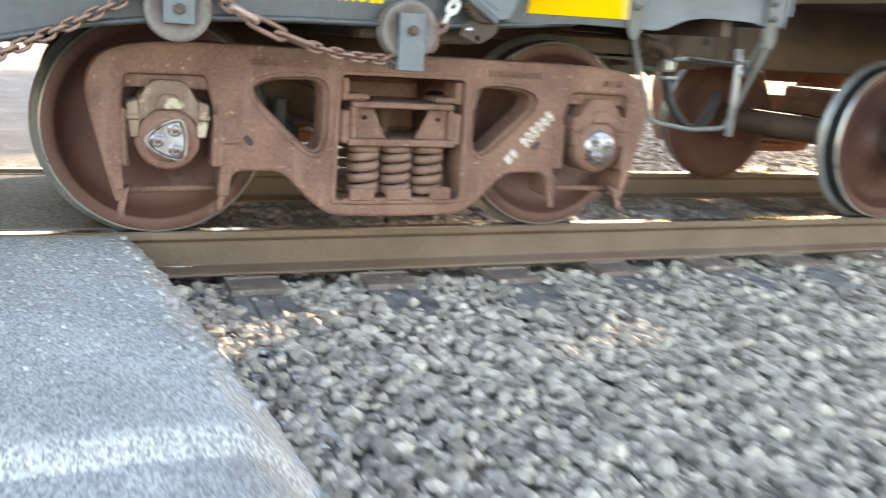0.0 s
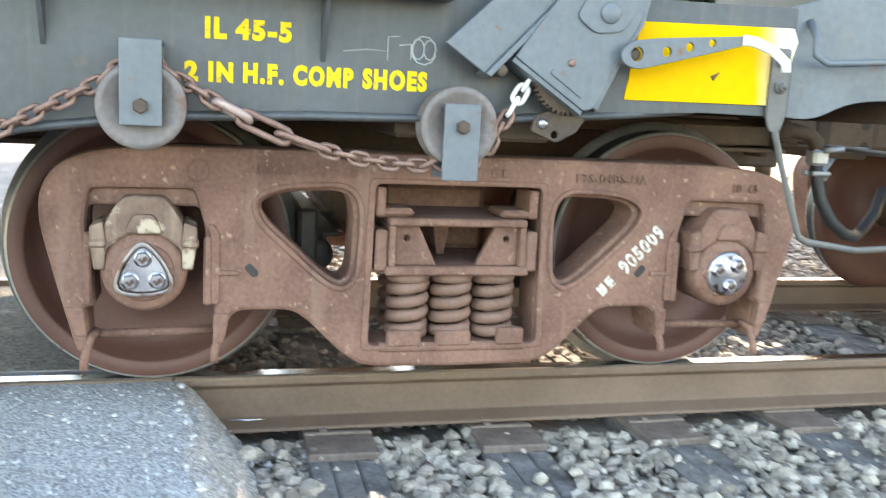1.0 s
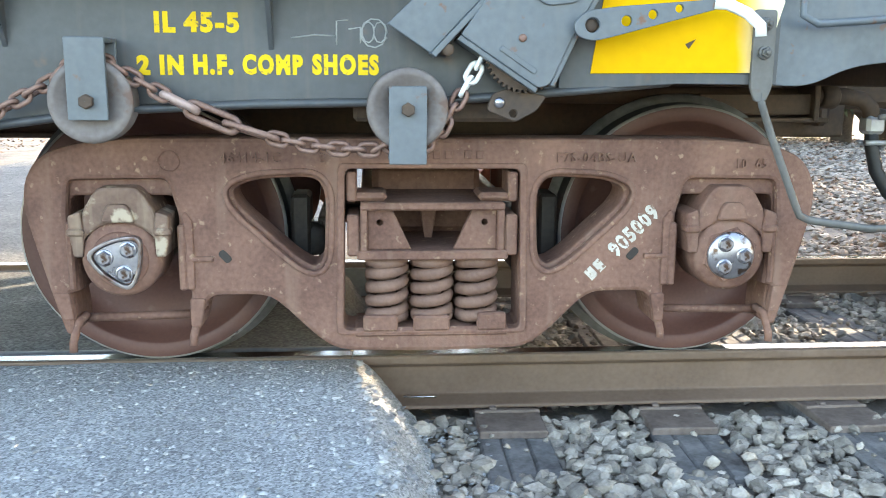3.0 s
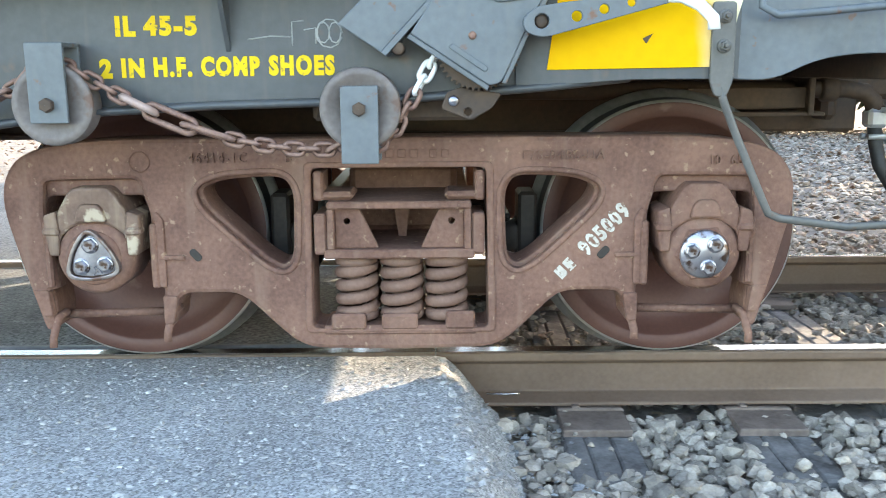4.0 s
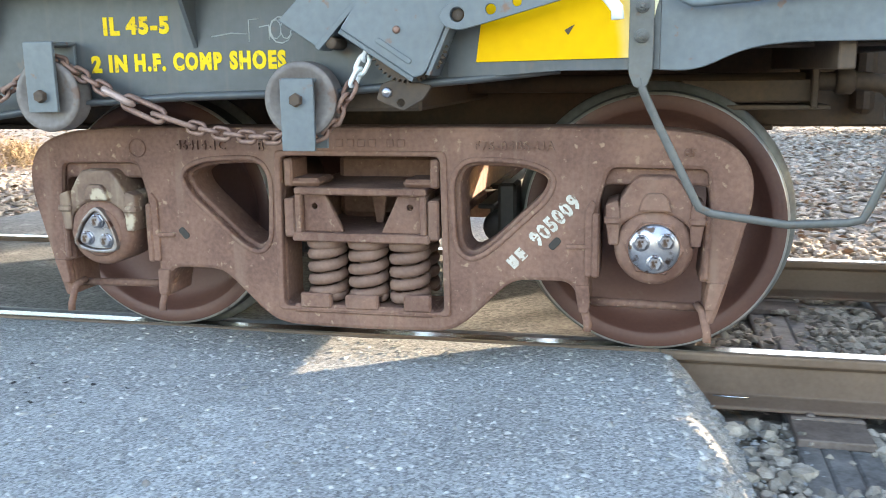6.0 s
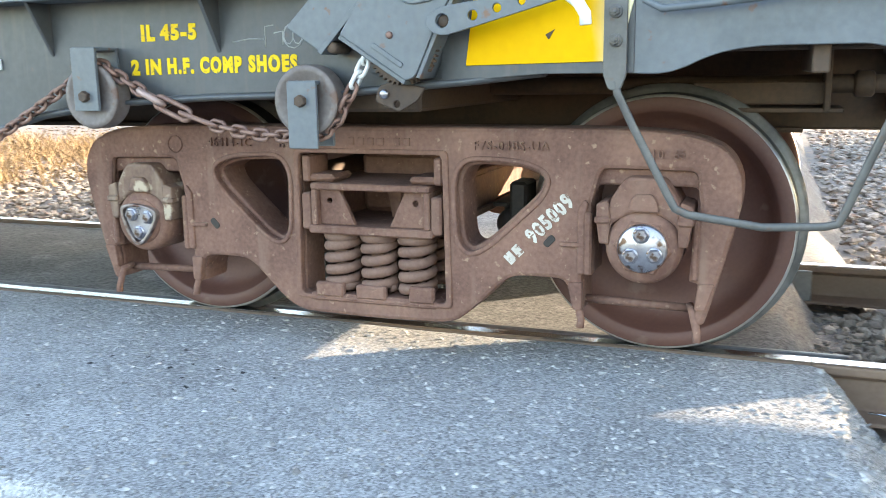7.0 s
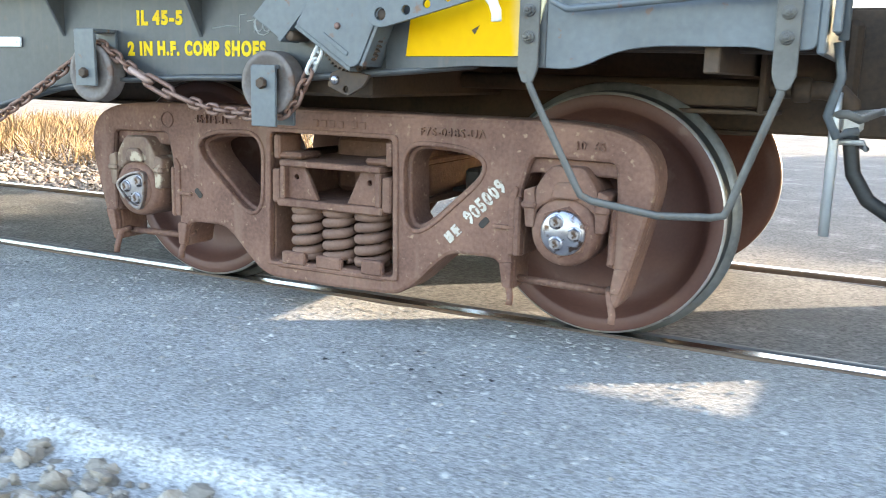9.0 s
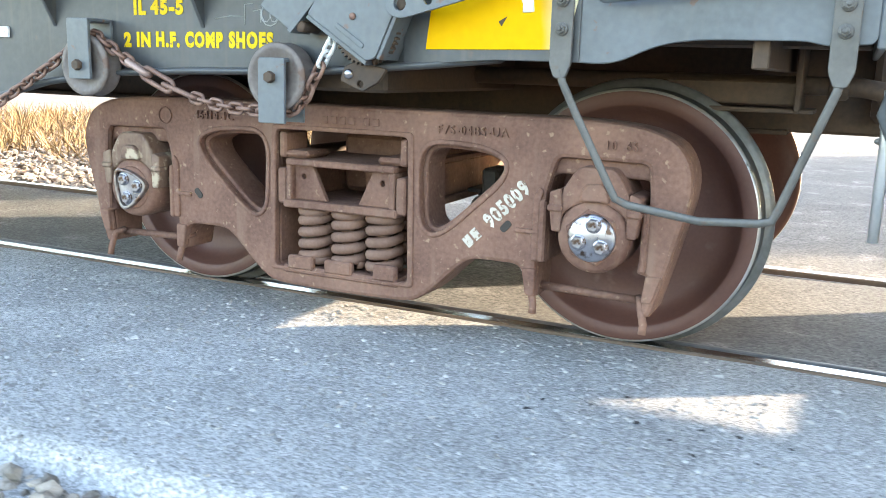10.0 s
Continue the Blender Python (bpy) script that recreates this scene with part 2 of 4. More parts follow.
def disc(r, y0, y1, n=32, bevel=0.004, smooth=True, start=0.0):
    """A round or many-sided block along Y from y0 (front) to y1."""
    b = min(bevel, r * 0.4, abs(y1 - y0) * 0.4)
    return lathe([(0.0005, y0), (r - b, y0), (r, y0 + b), (r, y1 - b), (r - b, y1), (0.0005, y1)], n, smooth, False, start)


def tube(path, r, n=8, closed=False, flat=1.0):
    """A round or flattened bar along a path."""
    pts = [Vector(p) for p in path]
    v, f, m = [], [], len(pts)
    up = Vector((0.0, 1.0, 0.0))
    for i, p in enumerate(pts):
        a = pts[(i - 1) % m] if closed else pts[max(i - 1, 0)]
        b = pts[(i + 1) % m] if closed else pts[min(i + 1, m - 1)]
        d = (b - a).normalized()
        s = d.cross(up)
        s = s.normalized() if s.length > 1e-3 else Vector((1, 0, 0))
        u = s.cross(d).normalized()
        v += [p + r * (math.cos(2 * math.pi * k / n) * s + flat * math.sin(2 * math.pi * k / n) * u) for k in range(n)]
    for i in range(m if closed else m - 1):
        j = (i + 1) % m
        f += [[i * n + k, i * n + (k + 1) % n, j * n + (k + 1) % n, j * n + k] for k in range(n)]
    if not closed:
        f += [list(range(n))[::-1], [(m - 1) * n + k for k in range(n)]]
    return v, f, True


def rounded(points, radius, seg=4):
    """Rounds the corners of an outline; a radius for all or one for each."""
    out, n = [], len(points)
    for i, p in enumerate(points):
        r = radius[i] if isinstance(radius, (list, tuple)) else radius
        p, a, b = Vector(p), Vector(points[i - 1]), Vector(points[(i + 1) % n])
        da, db = min(r, (a - p).length * 0.45), min(r, (b - p).length * 0.45)
        s, e = p + (a - p).normalized() * da, p + (b - p).normalized() * db
        for k in range(seg + 1):
            t = k / seg
            out.append((1 - t) ** 2 * s + 2 * t * (1 - t) * p + t * t * e)
    return out


def curve_piece(cu, smooth=False):
    ob = bpy.data.objects.new("work", cu)
    scene.collection.objects.link(ob)
    me = ob.evaluated_get(bpy.context.evaluated_depsgraph_get()).to_mesh()
    out = [v.co.copy() for v in me.vertices], [list(p.vertices) for p in me.polygons], smooth
    bpy.data.objects.remove(ob)
    bpy.data.curves.remove(cu)
    return out


def plate(outline, holes=(), y0=0.0, y1=0.01, bevel=0.003):
    """A plate in the X-Z plane, cut by holes, from y0 (front) to y1."""
    cu = bpy.data.curves.new("work", "CURVE")
    cu.dimensions, cu.fill_mode = "2D", "BOTH"
    bevel = min(bevel, (y1 - y0) * 0.45)
    cu.extrude, cu.bevel_depth, cu.bevel_resolution, cu.offset = (y1 - y0) / 2 - bevel, bevel, 1, -bevel
    for ring in (outline, *holes):
        sp = cu.splines.new("POLY")
        sp.points.add(len(ring) - 1)
        sp.use_cyclic_u = True
        for q, p in zip(sp.points, ring):
            q.co = (p[0], p[1], 0, 1)
    v, f, s = curve_piece(cu)
    return [Vector((c.x, (y0 + y1) / 2 - c.z, c.y)) for c in v], f, s


def circle(x, z, r, n=16):
    return [(x + r * math.cos(2 * math.pi * k / n), z + r * math.sin(2 * math.pi * k / n)) for k in range(n)]


def writing(text, size, depth=0.001, wide=1.0, bold=0.0, space=1.0):
    """Letters in the X-Z plane, baseline at the origin, facing -Y."""
    cu = bpy.data.curves.new("work", "FONT")
    cu.body, cu.size, cu.extrude, cu.offset, cu.space_character, cu.resolution_u = text, size, depth, bold, space, 3
    v, f, s = curve_piece(cu)
    return [Vector((c.x * wide, -c.z, c.y)) for c in v], f, s


def islands(piece):
    """The separate shells of a piece, each as a piece of its own."""
    v, f, sm = piece
    root = list(range(len(v)))

    def find(a):
        while root[a] != a:
            root[a] = root[root[a]]
            a = root[a]
        return a

    for q in f:
        for b in q[1:]:
            root[find(b)] = find(q[0])
    groups = {}
    for q in f:
        groups.setdefault(find(q[0]), []).append(q)
    out = []
    for faces in groups.values():
        ids = sorted({i for q in faces for i in q})
        at_id = {a: k for k, a in enumerate(ids)}
        out.append(([v[a] for a in ids], [[at_id[a] for a in q] for q in faces], sm))
    return out


def moved(piece, m):
    return [m @ p for p in piece[0]], piece[1], piece[2]


def at(piece, x=0, y=0, z=0):
    return moved(piece, Matrix.Translation((x, y, z)))


def mesh(name, pieces, *mats, slots=None):
    v, f, sm, mi = [], [], [], []
    for k, (pv, pf, s) in enumerate(pieces):
        o = len(v)
        v += [tuple(p) for p in pv]
        f += [[i + o for i in q] for q in pf]
        sm += [s] * len(pf)
        mi += [slots[k] if slots else 0] * len(pf)
    me = bpy.data.meshes.new(name)
    me.from_pydata(v, [], f)
    for m in mats:
        me.materials.append(m)
    me.polygons.foreach_set("use_smooth", sm)
    me.polygons.foreach_set("material_index", mi)
    bm = bmesh.new()
    bm.from_mesh(me)
    bmesh.ops.recalc_face_normals(bm, faces=bm.faces[:])
    bm.to_mesh(me)
    bm.free()
    me.update()
    return me


def part(name, pieces, material, parent, label="", m=None):
    ob = new(name, mesh(name, pieces if isinstance(pieces, list) else [pieces], material))
    ob.parent = parent
    if m is not None:
        ob.matrix_basis = m
    return tagged(ob, label)


def share(name, me, parent, m, label=""):
    ob = new(name, me)
    ob.parent = parent
    ob.matrix_basis = m
    return tagged(ob, label)


def thing(name, label, category, group="", kind=""):
    return tagged(new(name), label, category, group, kind)


def structure(name, pieces, material, label, category=""):
    return tagged(new(name, mesh(name, pieces if isinstance(pieces, list) else [pieces], material)), label, category, kind="structure")


T = Matrix.Translation

# ---- ground ----
HALF = 0.86          # half the wheelbase
RAD = 0.419           # wheel radius
MID = 0.755           # middle of the track
CX = 0.014            # middle of the truck
EDGE = 0.29           # end of the paving on the track


def smooth(a, b, x):
    t = min(max((x - a) / (b - a), 0.0), 1.0)
    return t * t * (3 - 2 * t)


def sheet(xs, ys, height):
    v = [Vector((x, y, height(x, y))) for y in ys for x in xs]
    n = len(xs)
    f = [[j * n + i, j * n + i + 1, (j + 1) * n + i + 1, (j + 1) * n + i] for j in range(len(ys) - 1) for i in range(n - 1)]
    return v, f, True


def steps(a, b, d):
    n = max(int(round((b - a) / d)), 1)
    return [a + (b - a) * i / n for i in range(n + 1)]


def base_height(x, y):
    far = smooth(3.0, 9.0, y)
    return -0.245 + 0.10 * far + 0.015 * noise.noise((x * 1.3, y * 1.3, 0)) - 0.06 * smooth(14, 40, abs(x) + abs(y))


far_steps = [-600, -200, -80, -40, -20]
structure("ground", sheet(far_steps + steps(-12, 8, 0.2) + [14, 25, 60, 200, 600], far_steps + steps(-12, -3, 0.5) + steps(-2.8, 10, 0.2) + [14, 25, 60, 200, 600], base_height),
          DIRT, "brown gravelly dirt beside the railway track", "ground")


def lip(y):
    return EDGE + 0.085 * max(-y, 0) + 0.022 * noise.noise((y * 4, 3, 0)) + 0.01 * noise.noise((y * 15, 1, 0))


def apron_height(x, y):
    z = 0.006 * noise.noise((x * 1.7, y * 1.7, 5)) + 0.0025 * noise.noise((x * 9, y * 9, 2)) - 0.004
    near = -1.50 - 0.33 * smooth(-1.15, -0.6, x) + 0.03 * noise.noise((x * 3, 8, 0)) + 0.012 * noise.noise((x * 11, 9, 0))
    z -= 0.06 * smooth(near + 0.03, near - 0.05, y)
    return z - 0.215 * smooth(lip(y), lip(y) + 0.24, x) - 0.25 * smooth(lip(y) + 0.2, lip(y) + 0.3, x)


structure("pavement", sheet([-30, -20, -14] + steps(-9, 0.95, 0.03), [-2.05, -1.98] + steps(-1.93, -0.05, 0.025), apron_height),
          ASPHALT, "worn grey asphalt crossing apron beside the rail, broken at its end", "pavement")


def middle_height(x, y):
    return -0.012 + 0.006 * noise.noise((x * 1.7, y * 1.7, 9)) - 0.2 * smooth(EDGE - 0.1, EDGE + 0.08, x + 0.05 * noise.noise((y * 5, 0, 0)))


structure("road", sheet([-30, -15] + steps(-9, 0.5, 0.05), steps(0.125, 1.385, 0.06), middle_height), ASPHALT2, "dark asphalt paving between the rails", "road")


def road_height(x, y):
    edge = 0.35 + 0.1 * noise.noise((y * 1.5, 4, 0))
    side = smooth(edge, edge + 0.35, x) + smooth(-4.0 + 0.12 * (y - 1.5), -4.6 + 0.12 * (y - 1.5), x)
    return -0.006 - 0.02 * smooth(1.6, 4, y) + 0.006 * noise.noise((x, y, 7)) - 0.3 * side


structure("road_far", sheet(steps(-5.5, 1.4, 0.1), steps(1.56, 9, 0.15) + [14, 25, 40], road_height), ASPHALT2, "grey asphalt road leading to the crossing beyond the track", "road")


def old_height(x, y):
    return -0.048 + 0.010 * noise.noise((x * 3, y * 3, 1)) - 0.215 * smooth(lip(y), lip(y) + 0.24, x) - 0.3 * smooth(-0.7, -1.0, x + 0.12 * noise.noise((y * 5, 6, 0)))


structure("pavement_old", sheet(steps(-1.3, 0.8, 0.05), steps(-3.2, -1.53, 0.05), old_height), ASPHALT, "broken old asphalt below the apron's edge", "pavement")

# steel flange guards along the paved stretch
structure("flange_guard", box(-30, EDGE + 0.12, 0.105, 0.125, -0.15, -0.010, 0.004), GUARD, "worn steel flangeway strip in the paving", "rail guard")
structure("flange_guard_far", box(-30, EDGE + 0.05, 1.385, 1.40, -0.15, -0.008, 0.004), GUARD, "worn steel flangeway strip in the paving", "rail guard")

# rails
RAIL = [(-0.0375, 0), (-0.0375, -0.030), (-0.009, -0.046), (-0.009, -0.145), (-0.068, -0.166), (-0.070, -0.178),
        (0.070, -0.178), (0.068, -0.166), (0.009, -0.145), (0.009, -0.046), (0.0375, -0.030), (0.0375, 0)]


def rail(name, y, x0, x1, label):
    body = thing(name, label, "rail", kind="structure")
    sec = rounded(RAIL, [0.008] + [0.006] * 10 + [0.008], 2)
    n = len(sec)
    v = [Vector((x, y + p[0], p[1])) for x in (x0, x1) for p in sec]
    f = [[i, (i + 1) % n, n + (i + 1) % n, n + i] for i in range(n)] + [list(range(n))[::-1], list(range(n, 2 * n))]
    part("rail_body", (v, f, False), RAILSIDE, body)
    part("running_band", box(x0, x1, y - 0.022, y + 0.030, -0.002, 0.0015, 0.0005), RAILTOP, body, "bright polished running band")
    return body


near_rail = rail("rail_near", 0.0, EDGE + 0.004, 60, "brown steel rail on wooden ties in ballast")
rail("rail_paved", 0.0, -60, EDGE - 0.001, "steel rail sunk in the asphalt crossing")
rail("rail_far", 1.51, -60, 60, "brown steel rail on the far side of the track")
part("bond_wire", tube([(0.46, -0.075, -0.128), (0.52, -0.078, -0.13), (0.57, -0.075, -0.13)], 0.004, 6), RAILTOP, near_rail, "bright bond wire on the rail foot")

# ties with plates and spikes
random.seed(4)


def tie():
    t = thing("railway_tie", "weathered split wooden tie with rusty steel plates", "railway tie", "ties under the rails")
    boards = [(-0.115, -0.045), (-0.043, 0.035), (0.038, 0.115)]
    for a, b in boards:
        part("beam", box(a, b, -0.58 + random.uniform(-0.02, 0.02), 2.08, -0.40 + random.uniform(-0.004, 0.004), -0.204 - random.uniform(0, 0.008), 0.008), TIEWOOD, t)
    for y in (0.0, 1.51):
        part("tie_plate", [box(-0.112, 0.108, y - 0.26, y + 0.20, -0.21, -0.1835, 0.004), box(-0.112, 0.108, y - 0.10, y - 0.078, -0.19, -0.176, 0.004)], PLATE, t, "rusty steel tie plate")
        for sx, dy in ((-0.05, -0.085), (0.045, 0.085)):
            part("spike", [box(sx - 0.008, sx + 0.008, y + dy - 0.008, y + dy + 0.008, -0.20, -0.172, 0.002), box(sx - 0.013, sx + 0.013, y + dy - 0.010, y + dy + 0.016, -0.178, -0.168, 0.004)], PLATE, t, "rusty track spike")
    return t


first_tie = tie()
first_tie.matrix_basis = pose(0.81, 0, 0, 0, 0, -1.0)
for i in range(1, 22):
    copy_thing(first_tie, pose(0.81 + 0.57 * i + random.uniform(-0.015, 0.015), random.uniform(-0.05, 0.05), random.uniform(-0.006, 0.004), 0, 0, random.uniform(-2, 2)))

# ---- loose stones ----
ICO = bmesh.new()
bmesh.ops.create_icosphere(ICO, subdivisions=1, radius=1.0)
ICO_V = np.array([v.co[:] for v in ICO.verts])
ICO_F = np.array([[v.index for v in f.verts] for f in ICO.faces])
ICO.free()


def stones(name, places, material, label, category, flat=0.7, jag=0.22, seed=1):
    """Many loose lumps (x, y, z, size), each with its own shape, in one mesh."""
    g = np.random.default_rng(seed)
    n = len(places)
    p = np.array(places)
    v = np.repeat(ICO_V[None], n, 0)
    v = v * (1 + g.uniform(-jag, jag, (n, len(ICO_V), 1)))
    v = v * np.stack([g.uniform(0.75, 1.25, n), g.uniform(0.65, 1.1, n), g.uniform(flat * 0.7, flat * 1.1, n)], 1)[:, None]
    a, b = g.uniform(0, 6.283, n), g.uniform(-0.6, 0.6, n)
    ca, sa, cb, sb = np.cos(a)[:, None], np.sin(a)[:, None], np.cos(b)[:, None], np.sin(b)[:, None]
    x, y, z = v[..., 0], v[..., 1], v[..., 2]
    y, z = y * cb - z * sb, y * sb + z * cb
    x, y = x * ca - y * sa, x * sa + y * ca
    v = np.stack([x, y, z], 2) * p[:, None, 3:4] + p[:, None, :3]
    f = (ICO_F[None] + (np.arange(n) * len(ICO_V))[:, None, None]).reshape(-1, 3)
    me = bpy.data.meshes.new(name)
    me.from_pydata(v.reshape(-1, 3).tolist(), [], f.tolist())
    me.materials.append(material)
    return tagged(new(name, me), label, category, kind="stuff")


g = np.random.default_rng(7)
bed = []
TIES = [0.81 + 0.57 * i for i in range(30)]


def over_tie(x, y):
    return -0.52 < y < 2.0 and min(abs(x - t) for t in TIES) < 0.115


for x, y in zip(g.uniform(0.32, 5.2, 62000), g.uniform(-2.7, 3.2, 62000)):
    dense = 1.0 if (x < 3.2 and -2.6 < y < 2.2) else 0.4
    if g.random() > dense or abs(y) < 0.085 or abs(y - 1.51) < 0.085:
        continue
    if y < -0.1 and x < lip(y) + 0.17 + 0.05 * g.random():
        continue
    if y > 1.55 and x < 0.7 and y < 40:
        continue
    s = 0.011 + 0.024 * g.random() ** 1.9
    if over_tie(x, y):
        if g.random() < 0.94:
            continue
        bed.append((x, y, -0.198 + s * 0.3, s * 0.7))
        continue
    top = -0.224
    bed.append((x, y, top + g.uniform(-0.035, 0.016) + s * 0.25, s))
stones("ballast", bed, STONE, "grey crushed stone ballast between and beside the ties", "ballast", 0.75, 0.34, 2)

heap = []
for x, y in zip(g.uniform(-4.6, 0.6, 7000), g.uniform(-2.75, -1.44, 7000)):
    if y > -1.55 + 0.03 * noise.noise((x * 3, 8, 0)) or x > -1.0:
        continue
    s = 0.012 + 0.022 * g.random() ** 1.6
    heap.append((x, y, -0.055 - 0.03 * (-1.5 - y) + g.uniform(-0.03, 0.02), s))
stones("gravel", heap, STONE, "grey crushed stone gravel along the apron's edge", "gravel", 0.75, 0.34, 3)

side = []
for x, y in zip(g.uniform(0.3, 16, 9000), g.uniform(1.62, 8, 9000)):
    s = 0.015 + 0.03 * g.random()
    side.append((x, y, base_height(x, y) + s * 0.25, s))
for x, y in zip(g.uniform(-16, -4.3, 9000), g.uniform(1.62, 6, 9000)):
    s = 0.015 + 0.03 * g.random()
    side.append((x, y, base_height(x, y) + 0.02 + s * 0.25, s))
for x, y in zip(g.uniform(0.6, 9, 9000), g.uniform(3.5, 13, 9000)):
    s = 0.018 + 0.032 * g.random()
    side.append((x, y, base_height(x, y) + s * 0.25, s))
stones("roadside_gravel", side, STONE, "sunlit loose grey gravel beyond the far rail", "gravel", 0.6, 0.34, 4)

chips = []
for x, y in zip(g.uniform(-4.3, 0.55, 28000), g.uniform(-1.5, -0.08, 28000)):
    s = 0.0016 + 0.0076 * g.random() ** 5.2
    chips.append((x, y, apron_height(x, y) + s * 0.2, s))
for x, y in zip(g.uniform(-4.3, 0.4, 230), g.uniform(-1.45, -0.12, 230)):
    s = 0.008 + 0.006 * g.random()
    chips.append((x, y, apron_height(x, y) + s * 0.05, s))
for x, y in zip(g.uniform(0.2, 0.75, 700), g.uniform(-1.6, -0.08, 700)):
    if x > lip(y) - 0.02:
        s = 0.005 + 0.012 * g.random() ** 2
        chips.append((x, y, max(apron_height(x, y), -0.215) + s * 0.25, s))
stones("stone_chips", chips, CHIP, "pale stone chips lying in the worn asphalt", "stone chips", 0.45, 0.42, 5)

dabs = [(-1.90, -0.648), (-1.77, -0.632), (-1.694, -0.526), (-1.63, -0.70), (-1.576, -0.648), (-1.47, -0.672), (-1.377, -0.667), (-1.255, -0.68), (-1.46, -0.84), (-1.32, -0.812), (-1.53, -0.77), (-1.916, -0.734)]
stones("tar_marks", [(x, y, apron_height(x, y) + 0.0005, 0.0105) for x, y in dabs], TAR, "row of small dark tar marks on the asphalt", "tar marks", 0.22, 0.3, 6)

# dead leaves and dry grass beyond the track
lv, lf = [], []
for x, y in zip(g.uniform(-14, 12, 8600), g.uniform(1.7, 13.0, 8600)):
    if -4.2 < x < 0.6 and g.random() < 0.97:
        continue
    z = base_height(x, y) + 0.05
    a, s = g.uniform(0, 6.283), g.uniform(0.014, 0.034)
    o = len(lv)
    for k in range(5):
        w = a + k * 1.2566
        rr = s * (1.0 if k else 1.5)
        lv.append((x + rr * math.cos(w), y + rr * math.sin(w) * 0.8, z + g.uniform(-0.012, 0.03)))
    lf.append([o, o + 1, o + 2, o + 3, o + 4])
me = bpy.data.meshes.new("dead_leaves")
me.from_pydata(lv, [], lf)
me.materials.append(LEAF)
tagged(new("dead_leaves", me), "brown dead leaves scattered on the gravel", "leaves", kind="stuff")

gv, gf = [], []
for cx, cy in zip(g.uniform(-19, -7.0, 400), g.uniform(4.0, 8.2, 400)):
    for _ in range(24):
        x, y, h = cx + g.normal(0, 0.10), cy + g.normal(0, 0.10), g.uniform(0.08, 0.34)
        a, w, lean = g.uniform(0, 3.14), 0.006, g.normal(0, 0.16, 2)
        z, o = base_height(x, y), len(gv)
        dx, dy = w * math.cos(a), w * math.sin(a)
        gv += [(x - dx, y - dy, z), (x + dx, y + dy, z), (x + lean[0] * 0.5 + dx, y + lean[1] * 0.5 + dy, z + h * 0.6), (x + lean[0] * 0.5 - dx, y + lean[1] * 0.5 - dy, z + h * 0.6), (x + lean[0], y + lean[1], z + h)]
        gf += [[o, o + 1, o + 2, o + 3], [o + 3, o + 2, o + 4]]
me = bpy.data.meshes.new("dry_grass")
me.from_pydata(gv, [], gf)
me.materials.append(STRAW)
tagged(new("dry_grass", me), "straw-coloured dry grass on the bank beyond the track", "grass", kind="stuff")


# a row of evergreens beyond the road, whose shade falls on it
def evergreen(seed, height, spread):
    g2 = np.random.default_rng(seed)
    t = thing("tree", "dark evergreen tree beyond the road", "tree", "evergreens beyond the road")
    part("trunk", lathe([(0.0005, 0.0), (0.17, 0.0), (0.12, height * 0.5), (0.04, height * 0.95), (0.0005, height * 0.96)], 10, True, False), BARK, t, m=pose(0, 0, 0, 90, 0, 0))
    v, f = [], []
    for _ in range(4200):
        z = height * (0.15 + 0.83 * g2.random() ** 1.1)
        rr = spread * (1 - 0.55 * z / height) * math.sqrt(g2.random()) * (0.8 + 0.35 * math.sin(z * 5))
        a = g2.uniform(0, 6.283)
        p = np.array((rr * math.cos(a), rr * math.sin(a), z))
        u, w = g2.normal(0, 1, 3), g2.normal(0, 1, 3)
        u, w = u / np.linalg.norm(u) * g2.uniform(0.12, 0.28), w / np.linalg.norm(w) * 0.09
        o = len(v)
        v += [tuple(p - u), tuple(p + w), tuple(p + u), tuple(p - w)]
        f.append([o, o + 1, o + 2, o + 3])
    part("crown", (v, f, False), EVERGREEN, t)
    return t


tree_a = evergreen(3, 4.0, 1.75)
tree_a.matrix_basis = T((4.6, 12.0, -0.14))
for i, (x, size) in enumerate(((5.9, 1.05), (7.1, 0.98), (8.3, 1.06), (9.5, 1.0), (10.7, 0.95), (13.9, 1.1))):
    copy_thing(tree_a, T((x, 12.0 + 0.4 * math.sin(i * 2.3), -0.14)) @ pose(0, 0, 0, 0, 0, 77 * i) @ Matrix.Scale(size, 4))

# ---- the truck under the car ----
truck = thing("rail_truck", "rusty cast-steel freight car truck with two wheelsets and coil springs", "rail truck")


def mirror(points, s):
    return [(CX + s * x, z) for x, z in points]


HALF_OUT = [(0.0, 0.750), (0.80, 0.750), (0.974, 0.737), (1.075, 0.70), (1.118, 0.63), (1.122, 0.55), (1.073, 0.348), (1.037, 0.215), (1.030, 0.196), (1.006, 0.196), (1.004, 0.26),
            (1.011, 0.315), (0.985, 0.321), (0.995, 0.45), (1.008, 0.53), (1.003, 0.587), (0.718, 0.587), (0.706, 0.53), (0.711, 0.45), (0.711, 0.321), (0.682, 0.321), (0.682, 0.205), (0.660, 0.205), (0.648, 0.272),
            (0.622, 0.305), (0.478, 0.305), (0.437, 0.284), (0.325, 0.172), (0.265, 0.136), (0.0, 0.130)]
OUT_R = [0.01, 0.1, 0.08, 0.06, 0.06, 0.05, 0.1, 0.03, 0.01, 0.012, 0.02,
         0.006, 0.006, 0.02, 0.02, 0.02, 0.02, 0.02, 0.02, 0.006, 0.006, 0.01, 0.01, 0.03, 0.025, 0.03, 0.05, 0.06, 0.05, 0.01]
FRONT_OUT = HALF_OUT[:15] + [(0.998, 0.633), (0.735, 0.636)] + HALF_OUT[17:]
